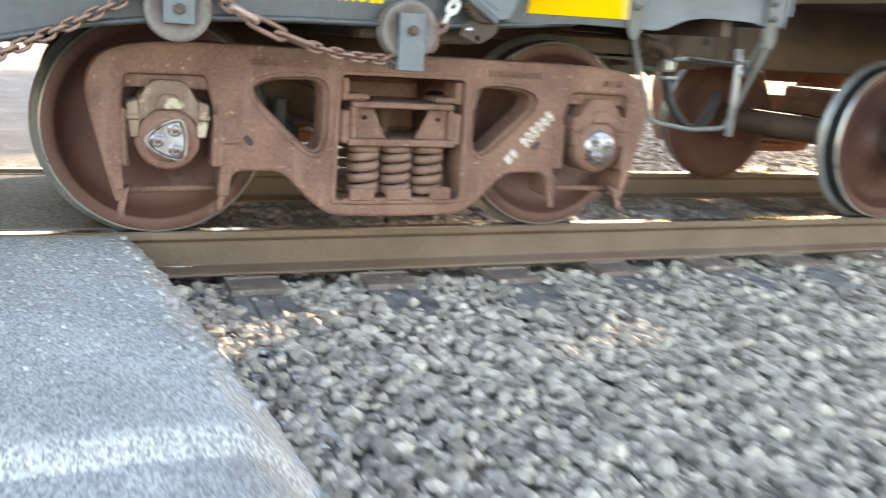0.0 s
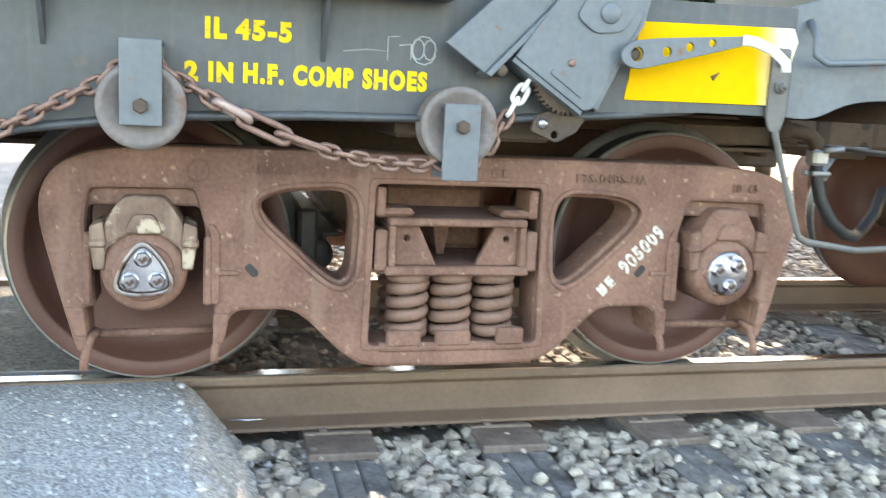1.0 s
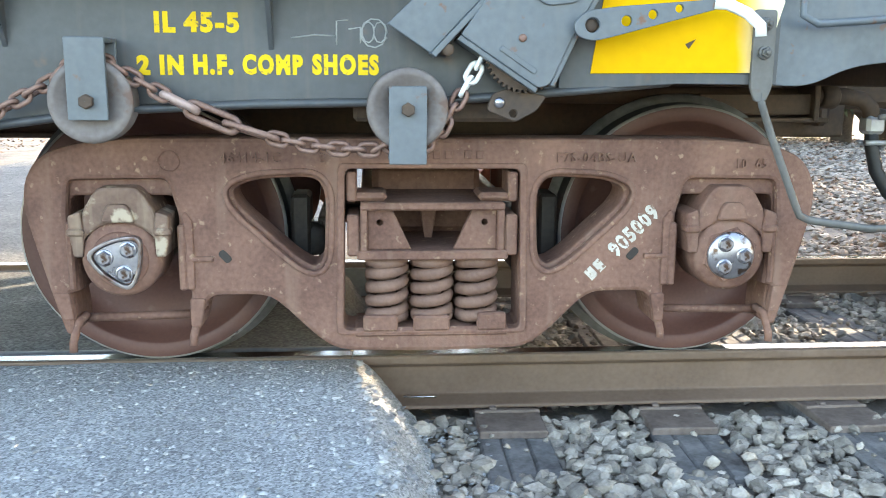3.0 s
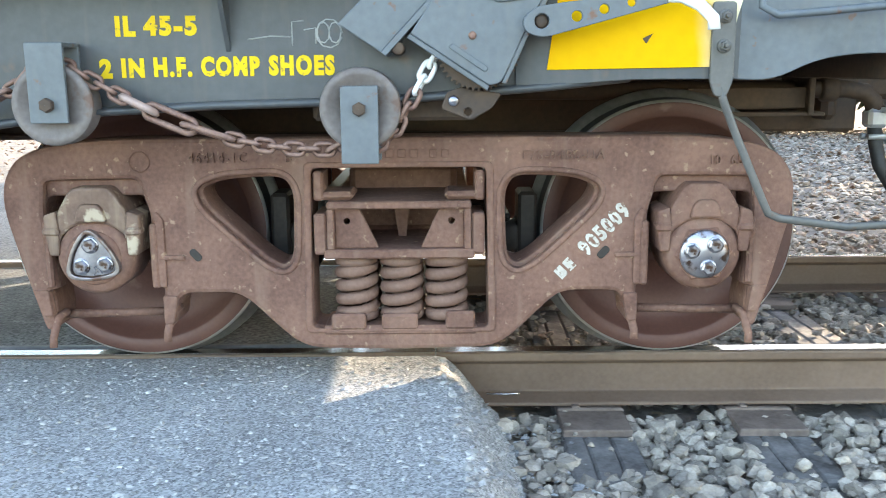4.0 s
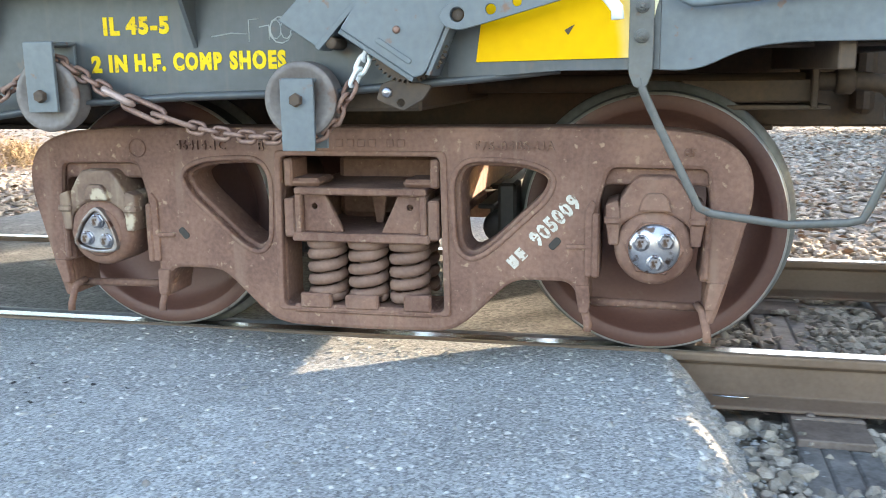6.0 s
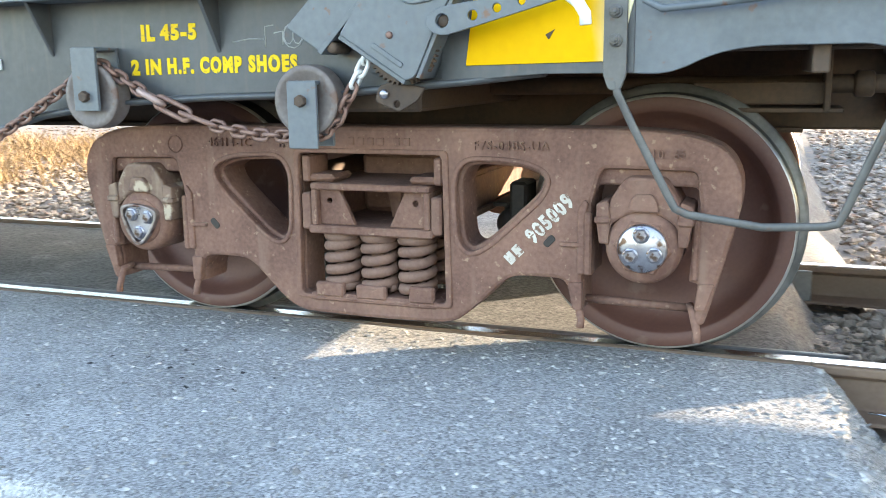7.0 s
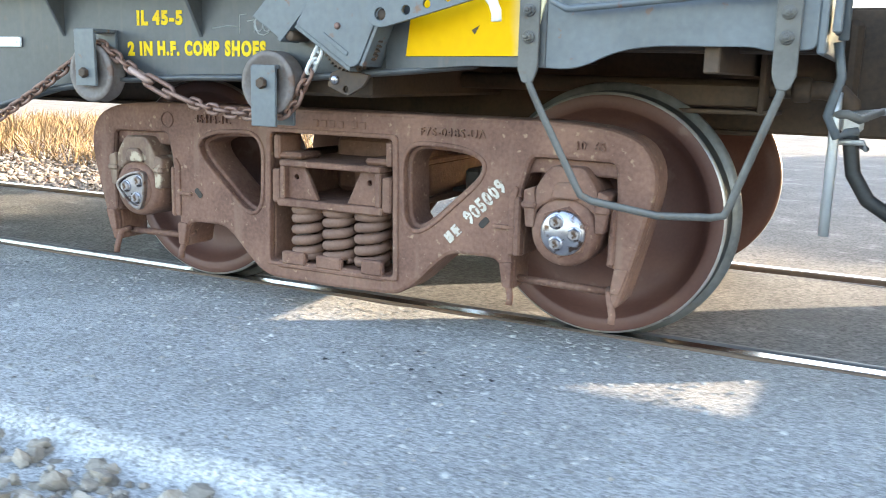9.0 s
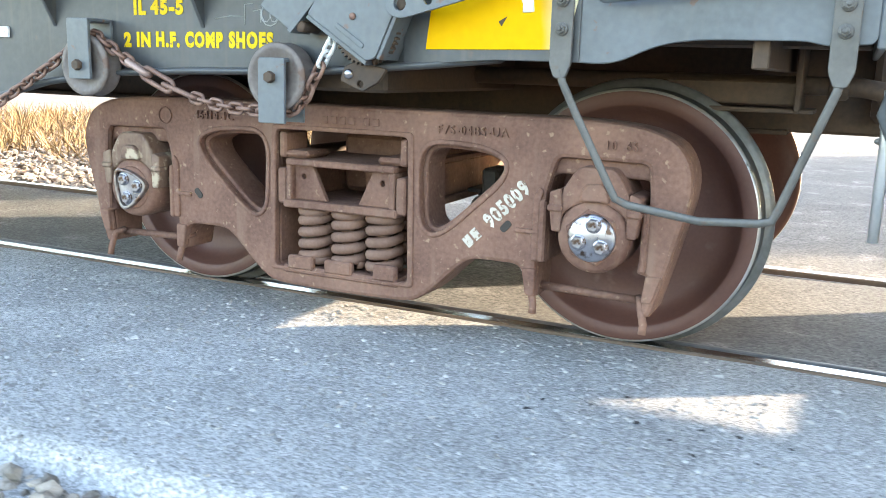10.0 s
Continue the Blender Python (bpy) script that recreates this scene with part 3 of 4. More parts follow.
WINDOW = [(0.289, 0.60), (0.325, 0.652), (0.50, 0.645), (0.576, 0.612), (0.560, 0.555), (0.392, 0.398), (0.335, 0.366), (0.296, 0.40)]


def side_outline(half):
    right = rounded([(x, z) for x, z in half], OUT_R, 3)
    right = [p for p in right if p.x > 0.004]
    return [(CX + p.x, p.y) for p in right] + [(CX - p.x, p.y) for p in reversed(right)]


def grown(points, d):
    cx, cz = sum(p[0] for p in points) / len(points), sum(p[1] for p in points) / len(points)
    out = []
    n = len(points)
    for i in range(n):
        a, b, c = Vector(points[i - 1]), Vector(points[i]), Vector(points[(i + 1) % n])
        t = (c - a).normalized()
        nrm = Vector((t.y, -t.x))
        if nrm.dot(b - Vector((cx, cz))) < 0:
            nrm = -nrm
        out.append(b + nrm * d)
    return out


OPENING = [(-0.256, 0.198), (0.256, 0.198), (0.248, 0.665), (-0.248, 0.665)]


def side_frame_pieces(y0, y1, out):
    """The cast side frame between y0 and y1; out: the y of its outer face."""
    wins = [rounded(mirror(WINDOW, s), [0.05, 0.05, 0.06, 0.045, 0.05, 0.05, 0.03, 0.05], 5) for s in (1, -1)]
    back = [grown(w, -0.012) for w in wins]
    spring = rounded([(CX + x, z) for x, z in OPENING], 0.02, 3)
    d = 1 if out < (y0 + y1) / 2 else -1

    def layer(a, b):
        return sorted((out + d * a, out + d * b))

    # a front skin with a tall brow over each bearing, and the body behind it
    pcs = [plate(side_outline(FRONT_OUT), [*wins, spring], *layer(0.0, 0.034), 0.013),
           plate(side_outline(HALF_OUT), [*back, spring], *layer(0.028, 0.165), 0.008)]
    # rounded lips round the windows and the spring opening
    for w in wins:
        pcs.append(plate(grown(w, 0.016), [w], *layer(-0.006, 0.02), 0.0055))
    pcs.append(plate(rounded([(CX - 0.276, 0.184), (CX + 0.276, 0.184), (CX + 0.267, 0.681), (CX - 0.267, 0.681)], 0.02), [rounded([(CX + x * 0.995, z) for x, z in OPENING], 0.02, 3)], *layer(-0.007, 0.02), 0.0055))
    pcs.append(box(CX - 0.225, CX + 0.225, *layer(-0.006, 0.17), 0.176, 0.205, 0.008))
    for s in (1, -1):
        # jaw pads inside the pedestal
        pcs.append(box(*sorted((CX + s * 0.992, CX + s * 1.012)), *layer(-0.010, 0.02), 0.325, 0.52, 0.006))
        pcs.append(box(*sorted((CX + s * 0.688, CX + s * 0.710)), *layer(-0.013, 0.02), 0.323, 0.51, 0.006))
        # rib down the gusset beside the bearing with a cross shelf
        pcs.append(plate(rounded(mirror([(0.615, 0.405), (0.69, 0.405), (0.69, 0.419), (0.615, 0.419)], s), 0.004), (), *layer(-0.010, 0.01), 0.004))
        pcs.append(plate(rounded(mirror([(0.668, 0.325), (0.69, 0.325), (0.69, 0.50), (0.700, 0.535), (0.688, 0.548), (0.668, 0.52)], s), 0.008), (), *layer(-0.009, 0.01), 0.005))
        # leg knuckles at the foot of the jaws
        pcs.append(plate(rounded(mirror([(0.655, 0.215), (0.684, 0.215), (0.684, 0.30), (0.64, 0.298)], s), 0.01), (), *layer(-0.008, 0.01), 0.005))
        pcs.append(plate(rounded(mirror([(1.004, 0.24), (1.034, 0.24), (1.058, 0.32), (1.013, 0.318)], s), 0.008), (), *layer(-0.006, 0.01), 0.004))
    return pcs


part("side_frame", side_frame_pieces(-0.40, -0.235, -0.40), CAST, truck, "rust-brown cast side frame with two triangular windows")
part("side_frame", side_frame_pieces(1.745, 1.91, 1.91), CAST, truck, "rust-brown cast side frame with two triangular windows")


def raised(text, x, z, size, wide=1.0):
    for letter in islands(at(writing(text, size, 0.008, wide, 0.0, 1.15), x, -0.401, z)):
        part("cast_letter", letter, CAST, truck)


raised("46414-1C", -0.575, 0.682, 0.040, 0.92)
raised("B", -0.305, 0.680, 0.040)
raised("F7S-04BS-UA", 0.363, 0.685, 0.038, 0.98)
raised("10  65", 0.885, 0.668, 0.038, 0.86)
part("cast_lettering", at(lathe([(0.026, -0.004), (0.030, -0.004), (0.030, 0.004), (0.026, 0.004)], 24), -0.711, -0.401, 0.686), CAST, truck, "raised cast ring mark")
for k in range(6):
    part("cast_lettering", box(-0.055 + k * 0.034 + (0.02 if k > 3 else 0), -0.033 + k * 0.034 + (0.02 if k > 3 else 0), -0.4055, -0.398, 0.692, 0.716, 0.002), CAST, truck, "raised cast mark")
# white stencilled marks up the diagonal
m_diag = T((0.482, -0.4015, 0.337)) @ pose(0, 0, 0, 0, -46, 0)
for x, w in ((0.0, 0.026), (0.034, 0.024)):
    part("stencil_mark", [box(x, x + w, -0.0006, 0.003, 0.002, 0.038, 0)], STENCIL, truck, "white stencilled mark", m_diag)
for digit in islands(at(writing("905009", 0.062, 0.0008, 0.80, 0.003, 1.22), 0.098, -0.001, 0.0)):
    part("stencil_digit", digit, STENCIL, truck, "white stencilled digit", m_diag)
for s in (1, -1):
    part("core_hole", plate(rounded([(-0.020, -0.011), (0.020, -0.011), (0.020, 0.011), (-0.020, 0.011)], 0.01), (), -0.4025, -0.38, 0.001), DARK, truck, "dark oval core hole", T((CX + s * 0.583, 0, 0.418)) @ pose(0, 0, 0, 0, -48 * s, 0))
    for dx, z in ((0.665, 0.205), (1.0, 0.19)):
        part("retainer_pin", tube([(CX + s * (dx - 0.012), -0.345, z + 0.05), (CX + s * dx, -0.385, z + 0.04), (CX + s * (dx + 0.015), -0.395, z - 0.02), (CX + s * (dx + 0.014), -0.40, z - 0.045)], 0.012, 8), CAST, truck, "bent rusty retainer pin")
    part("retainer_bar", tube([(CX + s * 0.66, -0.33, 0.235), (CX + s * 1.0, -0.33, 0.228)], 0.013, 8), CAST, truck, "rusty bar below the bearing")

# bolster through both frames
bolster = part("bolster", [box(CX - 0.17, CX + 0.17, -0.10, 1.6, 0.43, 0.645, 0.02)], CAST, truck, "rusty bolster resting on the springs")
part("top_plate", box(CX - 0.205, CX + 0.205, -0.415, 1.925, 0.548, 0.570, 0.005), CAST, bolster)
part("bottom_plate", box(CX - 0.215, CX + 0.215, -0.415, 1.925, 0.405, 0.432, 0.005), CAST, bolster)
for s in (1, -1):
    part("side_plate", box(*sorted((CX + s * 0.205, CX + s * 0.185)), -0.41, 1.92, 0.43, 0.55, 0.004), CAST, bolster)
    part("corner_web", plate([(CX + s * 0.185, 0.432), (CX + s * 0.06, 0.432), (CX + s * 0.115, 0.548), (CX + s * 0.185, 0.548)], [circle(CX + s * 0.15, 0.51, 0.009)], -0.385, -0.365, 0.003), CAST, bolster)
part("inner_web", plate([(CX - 0.012, 0.432), (CX + 0.012, 0.432), (CX + 0.03, 0.548), (CX - 0.03, 0.548)], (), -0.2, -0.19, 0.003), CAST, bolster)
for s in (1, -1):
    part("friction_casting", [box(*sorted((CX + s * 0.207, CX + s * 0.243)), -0.405, -0.25, 0.415, 0.535, 0.006), box(*sorted((CX + s * 0.13, CX + s * 0.235)), -0.39, -0.25, 0.571, 0.595, 0.01),
                              box(*sorted((CX + s * 0.215, CX + s * 0.243)), -0.395, -0.26, 0.57, 0.655, 0.006)], CAST, truck, "rusty friction wedge beside the bolster")


def coil(r, wire, z0, z1, turns, n=96):
    pts = []
    for i in range(n + 1):
        u = i / n
        a = 2 * math.pi * turns * u
        zz = z0 + wire + (z1 - z0 - 2 * wire) * (min(max((u * turns - 0.6) / (turns - 1.2), 0), 1))
        pts.append((r * math.cos(a), r * math.sin(a), zz))
    # rings of wire, kept level
    v, f, k = [], [], 8
    for i, p in enumerate(pts):
        a = 2 * math.pi * turns * i / n
        rad = Vector((math.cos(a), math.sin(a), 0))
        v += [Vector(p) + wire * (math.cos(2 * math.pi * q / k) * rad + math.sin(2 * math.pi * q / k) * Vector((0, 0, 1.12))) for q in range(k)]
    for i in range(n):
        f += [[i * k + q, i * k + (q + 1) % k, (i + 1) * k + (q + 1) % k, (i + 1) * k + q] for q in range(k)]
    f += [list(range(k)), [n * k + q for q in range(k)][::-1]]
    return v, f, True


spring_mesh = mesh("spring", [coil(0.0495, 0.0160, 0.212, 0.408, 5.25), coil(0.022, 0.008, 0.226, 0.406, 8.0)], SPRING)
for y in (-0.335, -0.21, 1.72, 1.845):
    for k in range(3):
        share("spring", spring_mesh, truck, T((CX - 0.135 + 0.132 * k + 0.005, y, 0)) @ pose(0, 0, 0, 0, 0, 40 * k - 70), "rust-coloured steel coil spring")
for x0, x1, z1 in ((-0.20, -0.10, 0.25), (-0.055, 0.05, 0.248), (0.13, 0.215, 0.255)):
    part("spring_lug", box(CX + x0, CX + x1, -0.412, -0.385, 0.195, z1 - 0.008, 0.006), CAST, truck, "cast lug holding a spring")

# bearing adapters
for s in (1, -1):
    x = CX + s * HALF
    dome = plate(rounded([(x - 0.100, 0.470), (x - 0.100, 0.545), (x - 0.066, 0.600), (x - 0.048, 0.618), (x + 0.048, 0.618), (x + 0.066, 0.600), (x + 0.100, 0.545), (x + 0.100, 0.470),
                          (x + 0.07, 0.498), (x + 0.03, 0.517), (x - 0.03, 0.517), (x - 0.07, 0.498)], [0.004, 0.02, 0.012, 0.012, 0.012, 0.012, 0.02, 0.004, 0.02, 0.02, 0.02, 0.02]), (), -0.432, -0.25, 0.009)
    crown = plate(rounded([(x - 0.045, 0.522), (x + 0.045, 0.522), (x + 0.036, 0.555), (x + 0.022, 0.573), (x - 0.022, 0.573), (x - 0.036, 0.555)], 0.008), (), -0.447, -0.42, 0.006)
    ears = [piece for q in (1, -1) for piece in (plate(rounded([(x + q * 0.096, 0.425), (x + q * 0.124, 0.425), (x + q * 0.134, 0.50), (x + q * 0.134, 0.54), (x + q * 0.10, 0.552), (x + q * 0.094, 0.50)], 0.007), (), -0.438, -0.28, 0.006),
                                                 box(*sorted((x + q * 0.092, x + q * 0.138)), -0.446, -0.40, 0.484, 0.506, 0.006))]
    adapter = part("bearing_adapter", [dome, crown], SCUFF if s < 0 else CAST, truck, "rusty bearing adapter with pale scuffed edges over the journal" if s < 0 else "rust-brown bearing adapter over the journal")
    for ear in (ears[:2], ears[2:]):
        part("adapter_lug", ear, SCUFF if s < 0 else CAST, adapter)
    part("bearing_cup", at(lathe([(0.0005, -0.436), (0.092, -0.436), (0.104, -0.426), (0.109, -0.405), (0.109, -0.27), (0.07, -0.25), (0.0005, -0.25)], 40, True, False), x, 0, RAD), CAST, truck, "rusty roller bearing cup")
    part("brake_shoe", [at(box(-0.03, 0.03, -0.08, 0.06, -0.15, 0.15, 0.01), CX + s * (HALF - RAD - 0.045), 0.0, 0.40), box(*sorted((CX + s * 0.36, CX + s * 0.40)), -0.06, 0.04, 0.33, 0.46, 0.008)], DARK, truck, "black brake shoe against the wheel")
    beam = part("brake_beam", [box(*sorted((CX + s * 0.33, CX + s * 0.345)), -0.02, 1.53, 0.285, 0.47, 0.006), box(*sorted((CX + s * 0.29, CX + s * 0.345)), -0.02, 1.53, 0.455, 0.47, 0.004), box(*sorted((CX + s * 0.29, CX + s * 0.345)), -0.02, 1.53, 0.285, 0.30, 0.004)], DARK, truck, "dark brake beam channel")
    part("beam_strut", [box(*sorted((CX + s * 0.20, CX + s * 0.33)), MID - 0.03, MID + 0.03, 0.34, 0.44, 0.006)], DARK, beam)
    part("beam_post", at(disc(0.055, -0.06, 0.02, 18, 0.02), CX + s * 0.365, 0.0, 0.40), DARK, beam, "rounded black brake head")
part("brake_rod", tube([(CX - 0.3, MID - 0.15, 0.40), (CX + 0.3, MID - 0.15, 0.42)], 0.02, 8), DARK, truck, "dark brake rod")

# wheelsets that turn
F = -0.788            # outer rim face, from the middle of the track


def wheel_profile():
    return [(0.085, F + 0.03), (0.115, F + 0.02), (0.125, F + 0.045), (0.20, F + 0.075), (0.30, F + 0.078), (0.345, F + 0.045), (0.360, F + 0.006), (0.368, F), (0.402, F), (0.4085, F + 0.002)]


def rim_profile():
    return [(0.4085, F + 0.002), (0.4150, F + 0.006), (0.4175, F + 0.013)]


def tread_profile():
    return [(0.4175, F + 0.013), (RAD, F + 0.055), (RAD + 0.003, F + 0.088)]


def flange_profile():
    return [(RAD + 0.003, F + 0.088), (RAD + 0.014, F + 0.098), (RAD + 0.029, F + 0.108), (RAD + 0.031, F + 0.116), (RAD + 0.028, F + 0.122)]


def back_profile():
    return [(RAD + 0.028, F + 0.122), (RAD + 0.015, F + 0.136), (RAD - 0.02, F + 0.145), (0.35, F + 0.14), (0.30, F + 0.115), (0.2, F + 0.11), (0.13, F + 0.13), (0.12, F + 0.17), (0.085, F + 0.17)]


wheel_mesh = mesh("wheel", [lathe(wheel_profile(), 96, True, False), lathe(rim_profile(), 96, True, False), lathe(tread_profile(), 96, True, False), lathe(flange_profile(), 96, True, False), lathe(back_profile(), 96, True, False)], WHEELRUST, TREAD, TREADDARK, FLANGE, slots=[0, 1, 2, 3, 0])
bolt_mesh = mesh("cap_bolt", [disc(0.0205, -0.013, 0.004, 6, 0.004, False), disc(0.0235, -0.003, 0.004, 20, 0.001)], CHROME)
axle = [lathe([(0.0005, -1.10), (0.06, -1.10), (0.075, -0.98), (0.09, -0.90), (0.092, -0.62), (0.08, -0.5), (0.078, 0.5), (0.092, 0.62), (0.09, 0.9), (0.075, 0.98), (0.06, 1.1), (0.0005, 1.1)], 28, True, False)]
wheelsets = []
for s, turn in ((-1, -20.0), (1, -90.0)):
    ws = new("wheelset", mesh("wheelset", axle, UNDER))
    ws.parent = truck
    tagged(ws, "rusty steel wheels on one axle")
    share("wheel", wheel_mesh, ws, Matrix(), "rust-brown wheel with a bright tread edge")
    share("wheel", wheel_mesh, ws, pose(0, 0, 0, 0, 0, 180), "rust-brown wheel with a bright tread edge")
    for side_sign in (1, -1):
        m0 = pose(0, 0, 0, 0, 0, 0 if side_sign > 0 else 180)
        tri = [(0.080 * math.sin(radians(turn + 60 * k)) * (1.0 if k % 2 == 0 else 0.66), 0.080 * math.cos(radians(turn + 60 * k)) * (1.0 if k % 2 == 0 else 0.66)) for k in range(6)]
        if s < 0:
            rim, face = [disc(0.078, -1.197, -1.17, 40, 0.006)], [plate(rounded(tri, 0.03), (), -1.203, -1.194, 0.002)]
            lip_out, lip_in = [(x * 1.22, z * 1.22) for x, z in tri], [(x * 1.03, z * 1.03) for x, z in tri]
            part("cap_ridge", plate(rounded(lip_out, 0.036), (rounded(lip_in, 0.03),), -1.214, -1.19, 0.003), WORNCAP, ws, "worn three-cornered ridge of the end cap", m0)
        else:
            rim, face = [disc(0.088, -1.198, -1.17, 6, 0.012, False, radians(10))], [disc(0.070, -1.205, -1.19, 32, 0.006)]
        cap = part("end_cap", rim, CAST, ws, "rusty bearing end cap", m0)
        part("locking_plate", face, CHROME, ws, "worn bright locking plate", m0)
        for k in range(3):
            a = radians(turn + 120 * k)
            share("cap_bolt", bolt_mesh, ws, m0 @ T((0.039 * math.sin(a), -1.205, 0.039 * math.cos(a))), "bright hexagon bolt")
    wheelsets.append((ws, CX + s * HALF))

# ---- the car ----
car = thing("freight_car", "grey painted hopper freight car with yellow lettering, standing on its truck", "freight car")
SY = -0.548
sill_line = [(-16, 0.62), (-2.2, 0.62), (-1.45, 0.70), (-1.10, 0.785), (-0.80, 0.825), (-0.45, 0.842), (0.0, 0.852), (0.42, 0.885), (0.62, 0.905), (0.86, 0.905)]
part("side_sill", plate([*sill_line, (0.86, 1.20), (-16, 1.20)], (), SY, SY + 0.02, 0.004), PAINT, car, "grey painted side sill")
part("sill_flange", [tube([(x, SY - 0.012, z + 0.004) for x, z in sill_line[1:-1]], 0.012, 6, flat=3.0)], PAINT, car, "rolled lower edge of the sill")
part("top_ledge", [box(-16, -0.09, SY - 0.12, SY + 0.02, 1.15, 1.168, 0.004), box(-16, -0.09, SY - 0.125, SY - 0.112, 1.15, 1.20, 0.003)], PAINT2, car, "grey ledge along the sill")
for x in (-0.41, -1.06, -1.72, -2.38, -3.04, -3.7):
    v = [Vector(p) for p in ((x - 0.006, SY + 0.001, 0.98), (x - 0.006, SY - 0.10, 1.15), (x - 0.006, SY + 0.001, 1.15), (x + 0.006, SY + 0.001, 0.98), (x + 0.006, SY - 0.10, 1.15), (x + 0.006, SY + 0.001, 1.15))]
    part("gusset", (v, [[0, 1, 2], [5, 4, 3], [0, 3, 4, 1], [1, 4, 5, 2], [2, 5, 3, 0]], False), PAINT, car, "grey triangular gusset")


def word(text, x0, x1, z0, z1):
    """One stencilled word of narrow heavy letters, fitted between x0 and x1."""
    pv, pf, ps = writing(text, 0.07, 0.0008, 1.0, 0.0042, 1.22)
    a, b = min(p.x for p in pv), max(p.x for p in pv)
    c, d = min(p.z for p in pv), max(p.z for p in pv)
    pv = [Vector((x0 + (p.x - a) * (x1 - x0) / (b - a), SY - 0.0015 + p.y, z0 + (p.z - c) * (z1 - z0) / (d - c))) for p in pv]
    for letter in islands((pv, pf, ps)):
        part("letter", letter, LETTER, car)


for row in (("IL", -0.697, -0.645, 1.021, 1.073), ("45-5", -0.625, -0.488, 1.022, 1.073), ("2", -0.745, -0.712, 0.916, 0.966), ("IN", -0.688, -0.629, 0.917, 0.967),
            ("H.F.", -0.605, -0.506, 0.918, 0.969), ("COMP", -0.483, -0.331, 0.919, 0.971), ("SHOES", -0.308, -0.138, 0.920, 0.973)):
    word(*row)
part("name_tag", [box(-1.50, -1.285, SY - 0.012, SY, 0.94, 0.978, 0.003), at(disc(0.006, -0.004, 0.002, 8), -1.305, SY - 0.012, 0.959)], WHITE, car, "small white plate riveted to the sill")

scrawl = [[(-0.36, 1.012), (-0.30, 1.020), (-0.25, 1.018)], [(-0.245, 0.995), (-0.245, 1.055), (-0.215, 1.058)], [(-0.215, 1.035), (-0.185, 1.04), (-0.185, 1.0)]]
for cx0 in (-0.165, -0.135):
    scrawl.append([(cx0 + 0.016 * math.cos(q * 0.7), 1.028 + 0.026 * math.sin(q * 0.7)) for q in range(10)])
scrawl.append([(-0.15 + 0.034 * math.cos(q * 0.6), 1.026 + 0.036 * math.sin(q * 0.6)) for q in range(11)])
for line in scrawl:
    part("chalk_mark", tube([(x, SY - 0.0005, z) for x, z in line], 0.0022, 5, flat=0.4), CHALK, car, "faint chalk scrawl")

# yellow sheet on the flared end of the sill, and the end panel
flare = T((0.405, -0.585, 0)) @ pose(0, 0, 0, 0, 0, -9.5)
part("end_flare", [moved(plate([(-0.08, 0.885), (0.22, 0.905), (0.47, 0.905), (0.47, 1.20), (-0.08, 1.20)], (), 0.002, 0.016, 0.002), flare)], PAINT, car, "grey flared sill end")
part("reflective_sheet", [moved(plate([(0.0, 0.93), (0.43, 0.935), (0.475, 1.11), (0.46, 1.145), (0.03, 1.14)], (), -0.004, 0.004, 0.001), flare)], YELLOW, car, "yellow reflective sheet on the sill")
part("sheet_scar", [moved(plate(rounded([(0.235, 1.005), (0.262, 1.018), (0.252, 1.004), (0.245, 0.992)], 0.002), (), -0.0055, 0.0, 0.0005), flare)], UNDER, car, "torn spot in the sheet")
PANEL = [(0.845, 0.905), (0.955, 0.90), (1.06, 0.95), (1.16, 0.965), (1.40, 0.965), (1.44, 0.955), (1.545, 0.96), (1.545, 1.42), (0.845, 1.20)]
part("end_panel", plate(rounded(PANEL, [0.01, 0.05, 0.05, 0.05, 0.02, 0.01, 0.02, 0.02, 0.02]), (), -0.655, -0.643, 0.003), PAINT2, car, "blue-grey end panel with a cut lower edge")
part("end_sill", [box(0.80, 1.56, -0.642, 2.15, 1.10, 1.125, 0.004), box(1.545, 1.565, -0.655, 2.165, 0.95, 1.15, 0.004)], PAINT2, car, "grey end sill plate")
part("grab_iron", tube([(0.91, -0.66, 1.17), (0.905, -0.70, 1.12), (0.90, -0.71, 1.075), (0.94, -0.71, 1.055), (1.04, -0.71, 1.062), (1.30, -0.71, 1.085), (1.40, -0.71, 1.08), (1.46, -0.71, 1.095), (1.475, -0.70, 1.14), (1.475, -0.66, 1.17)], 0.0095, 8), PAINT2, car, "bent grey grab iron")
part("post_pipe", tube([(1.60, -0.60, 0.985), (1.60, -0.60, 1.5)], 0.012, 8), PAINT2, car, "grey vertical grab rod")
part("side_post", box(1.575, 1.595, -0.655, -0.50, 1.0, 2.0, 0.004), PAINT2, car, "grey corner post")

# stirrup step
step = part("stirrup_step", tube([(0.825, -0.668, 0.885), (0.832, -0.668, 0.855), (0.872, -0.655, 0.77), (0.958, -0.63, 0.60), (0.978, -0.625, 0.563), (1.01, -0.62, 0.549), (1.19, -0.615, 0.524), (1.33, -0.615, 0.532), (1.362, -0.615, 0.54), (1.375, -0.62, 0.57), (1.42, -0.64, 0.70), (1.475, -0.665, 0.855), (1.478, -0.668, 0.885)], 0.0105, 8, flat=0.6), STEP, car, "bent grey steel stirrup step")
for x0, zt in ((0.795, 1.09), (1.45, 1.12)):
    part("strap", plate(rounded([(x0, zt), (x0 + 0.058, zt), (x0 + 0.058, 0.90), (x0 + 0.044, 0.863), (x0 + 0.014, 0.863), (x0, 0.90)], 0.01), (), -0.674, -0.662, 0.003), STEP, step, "flat bolted strap")
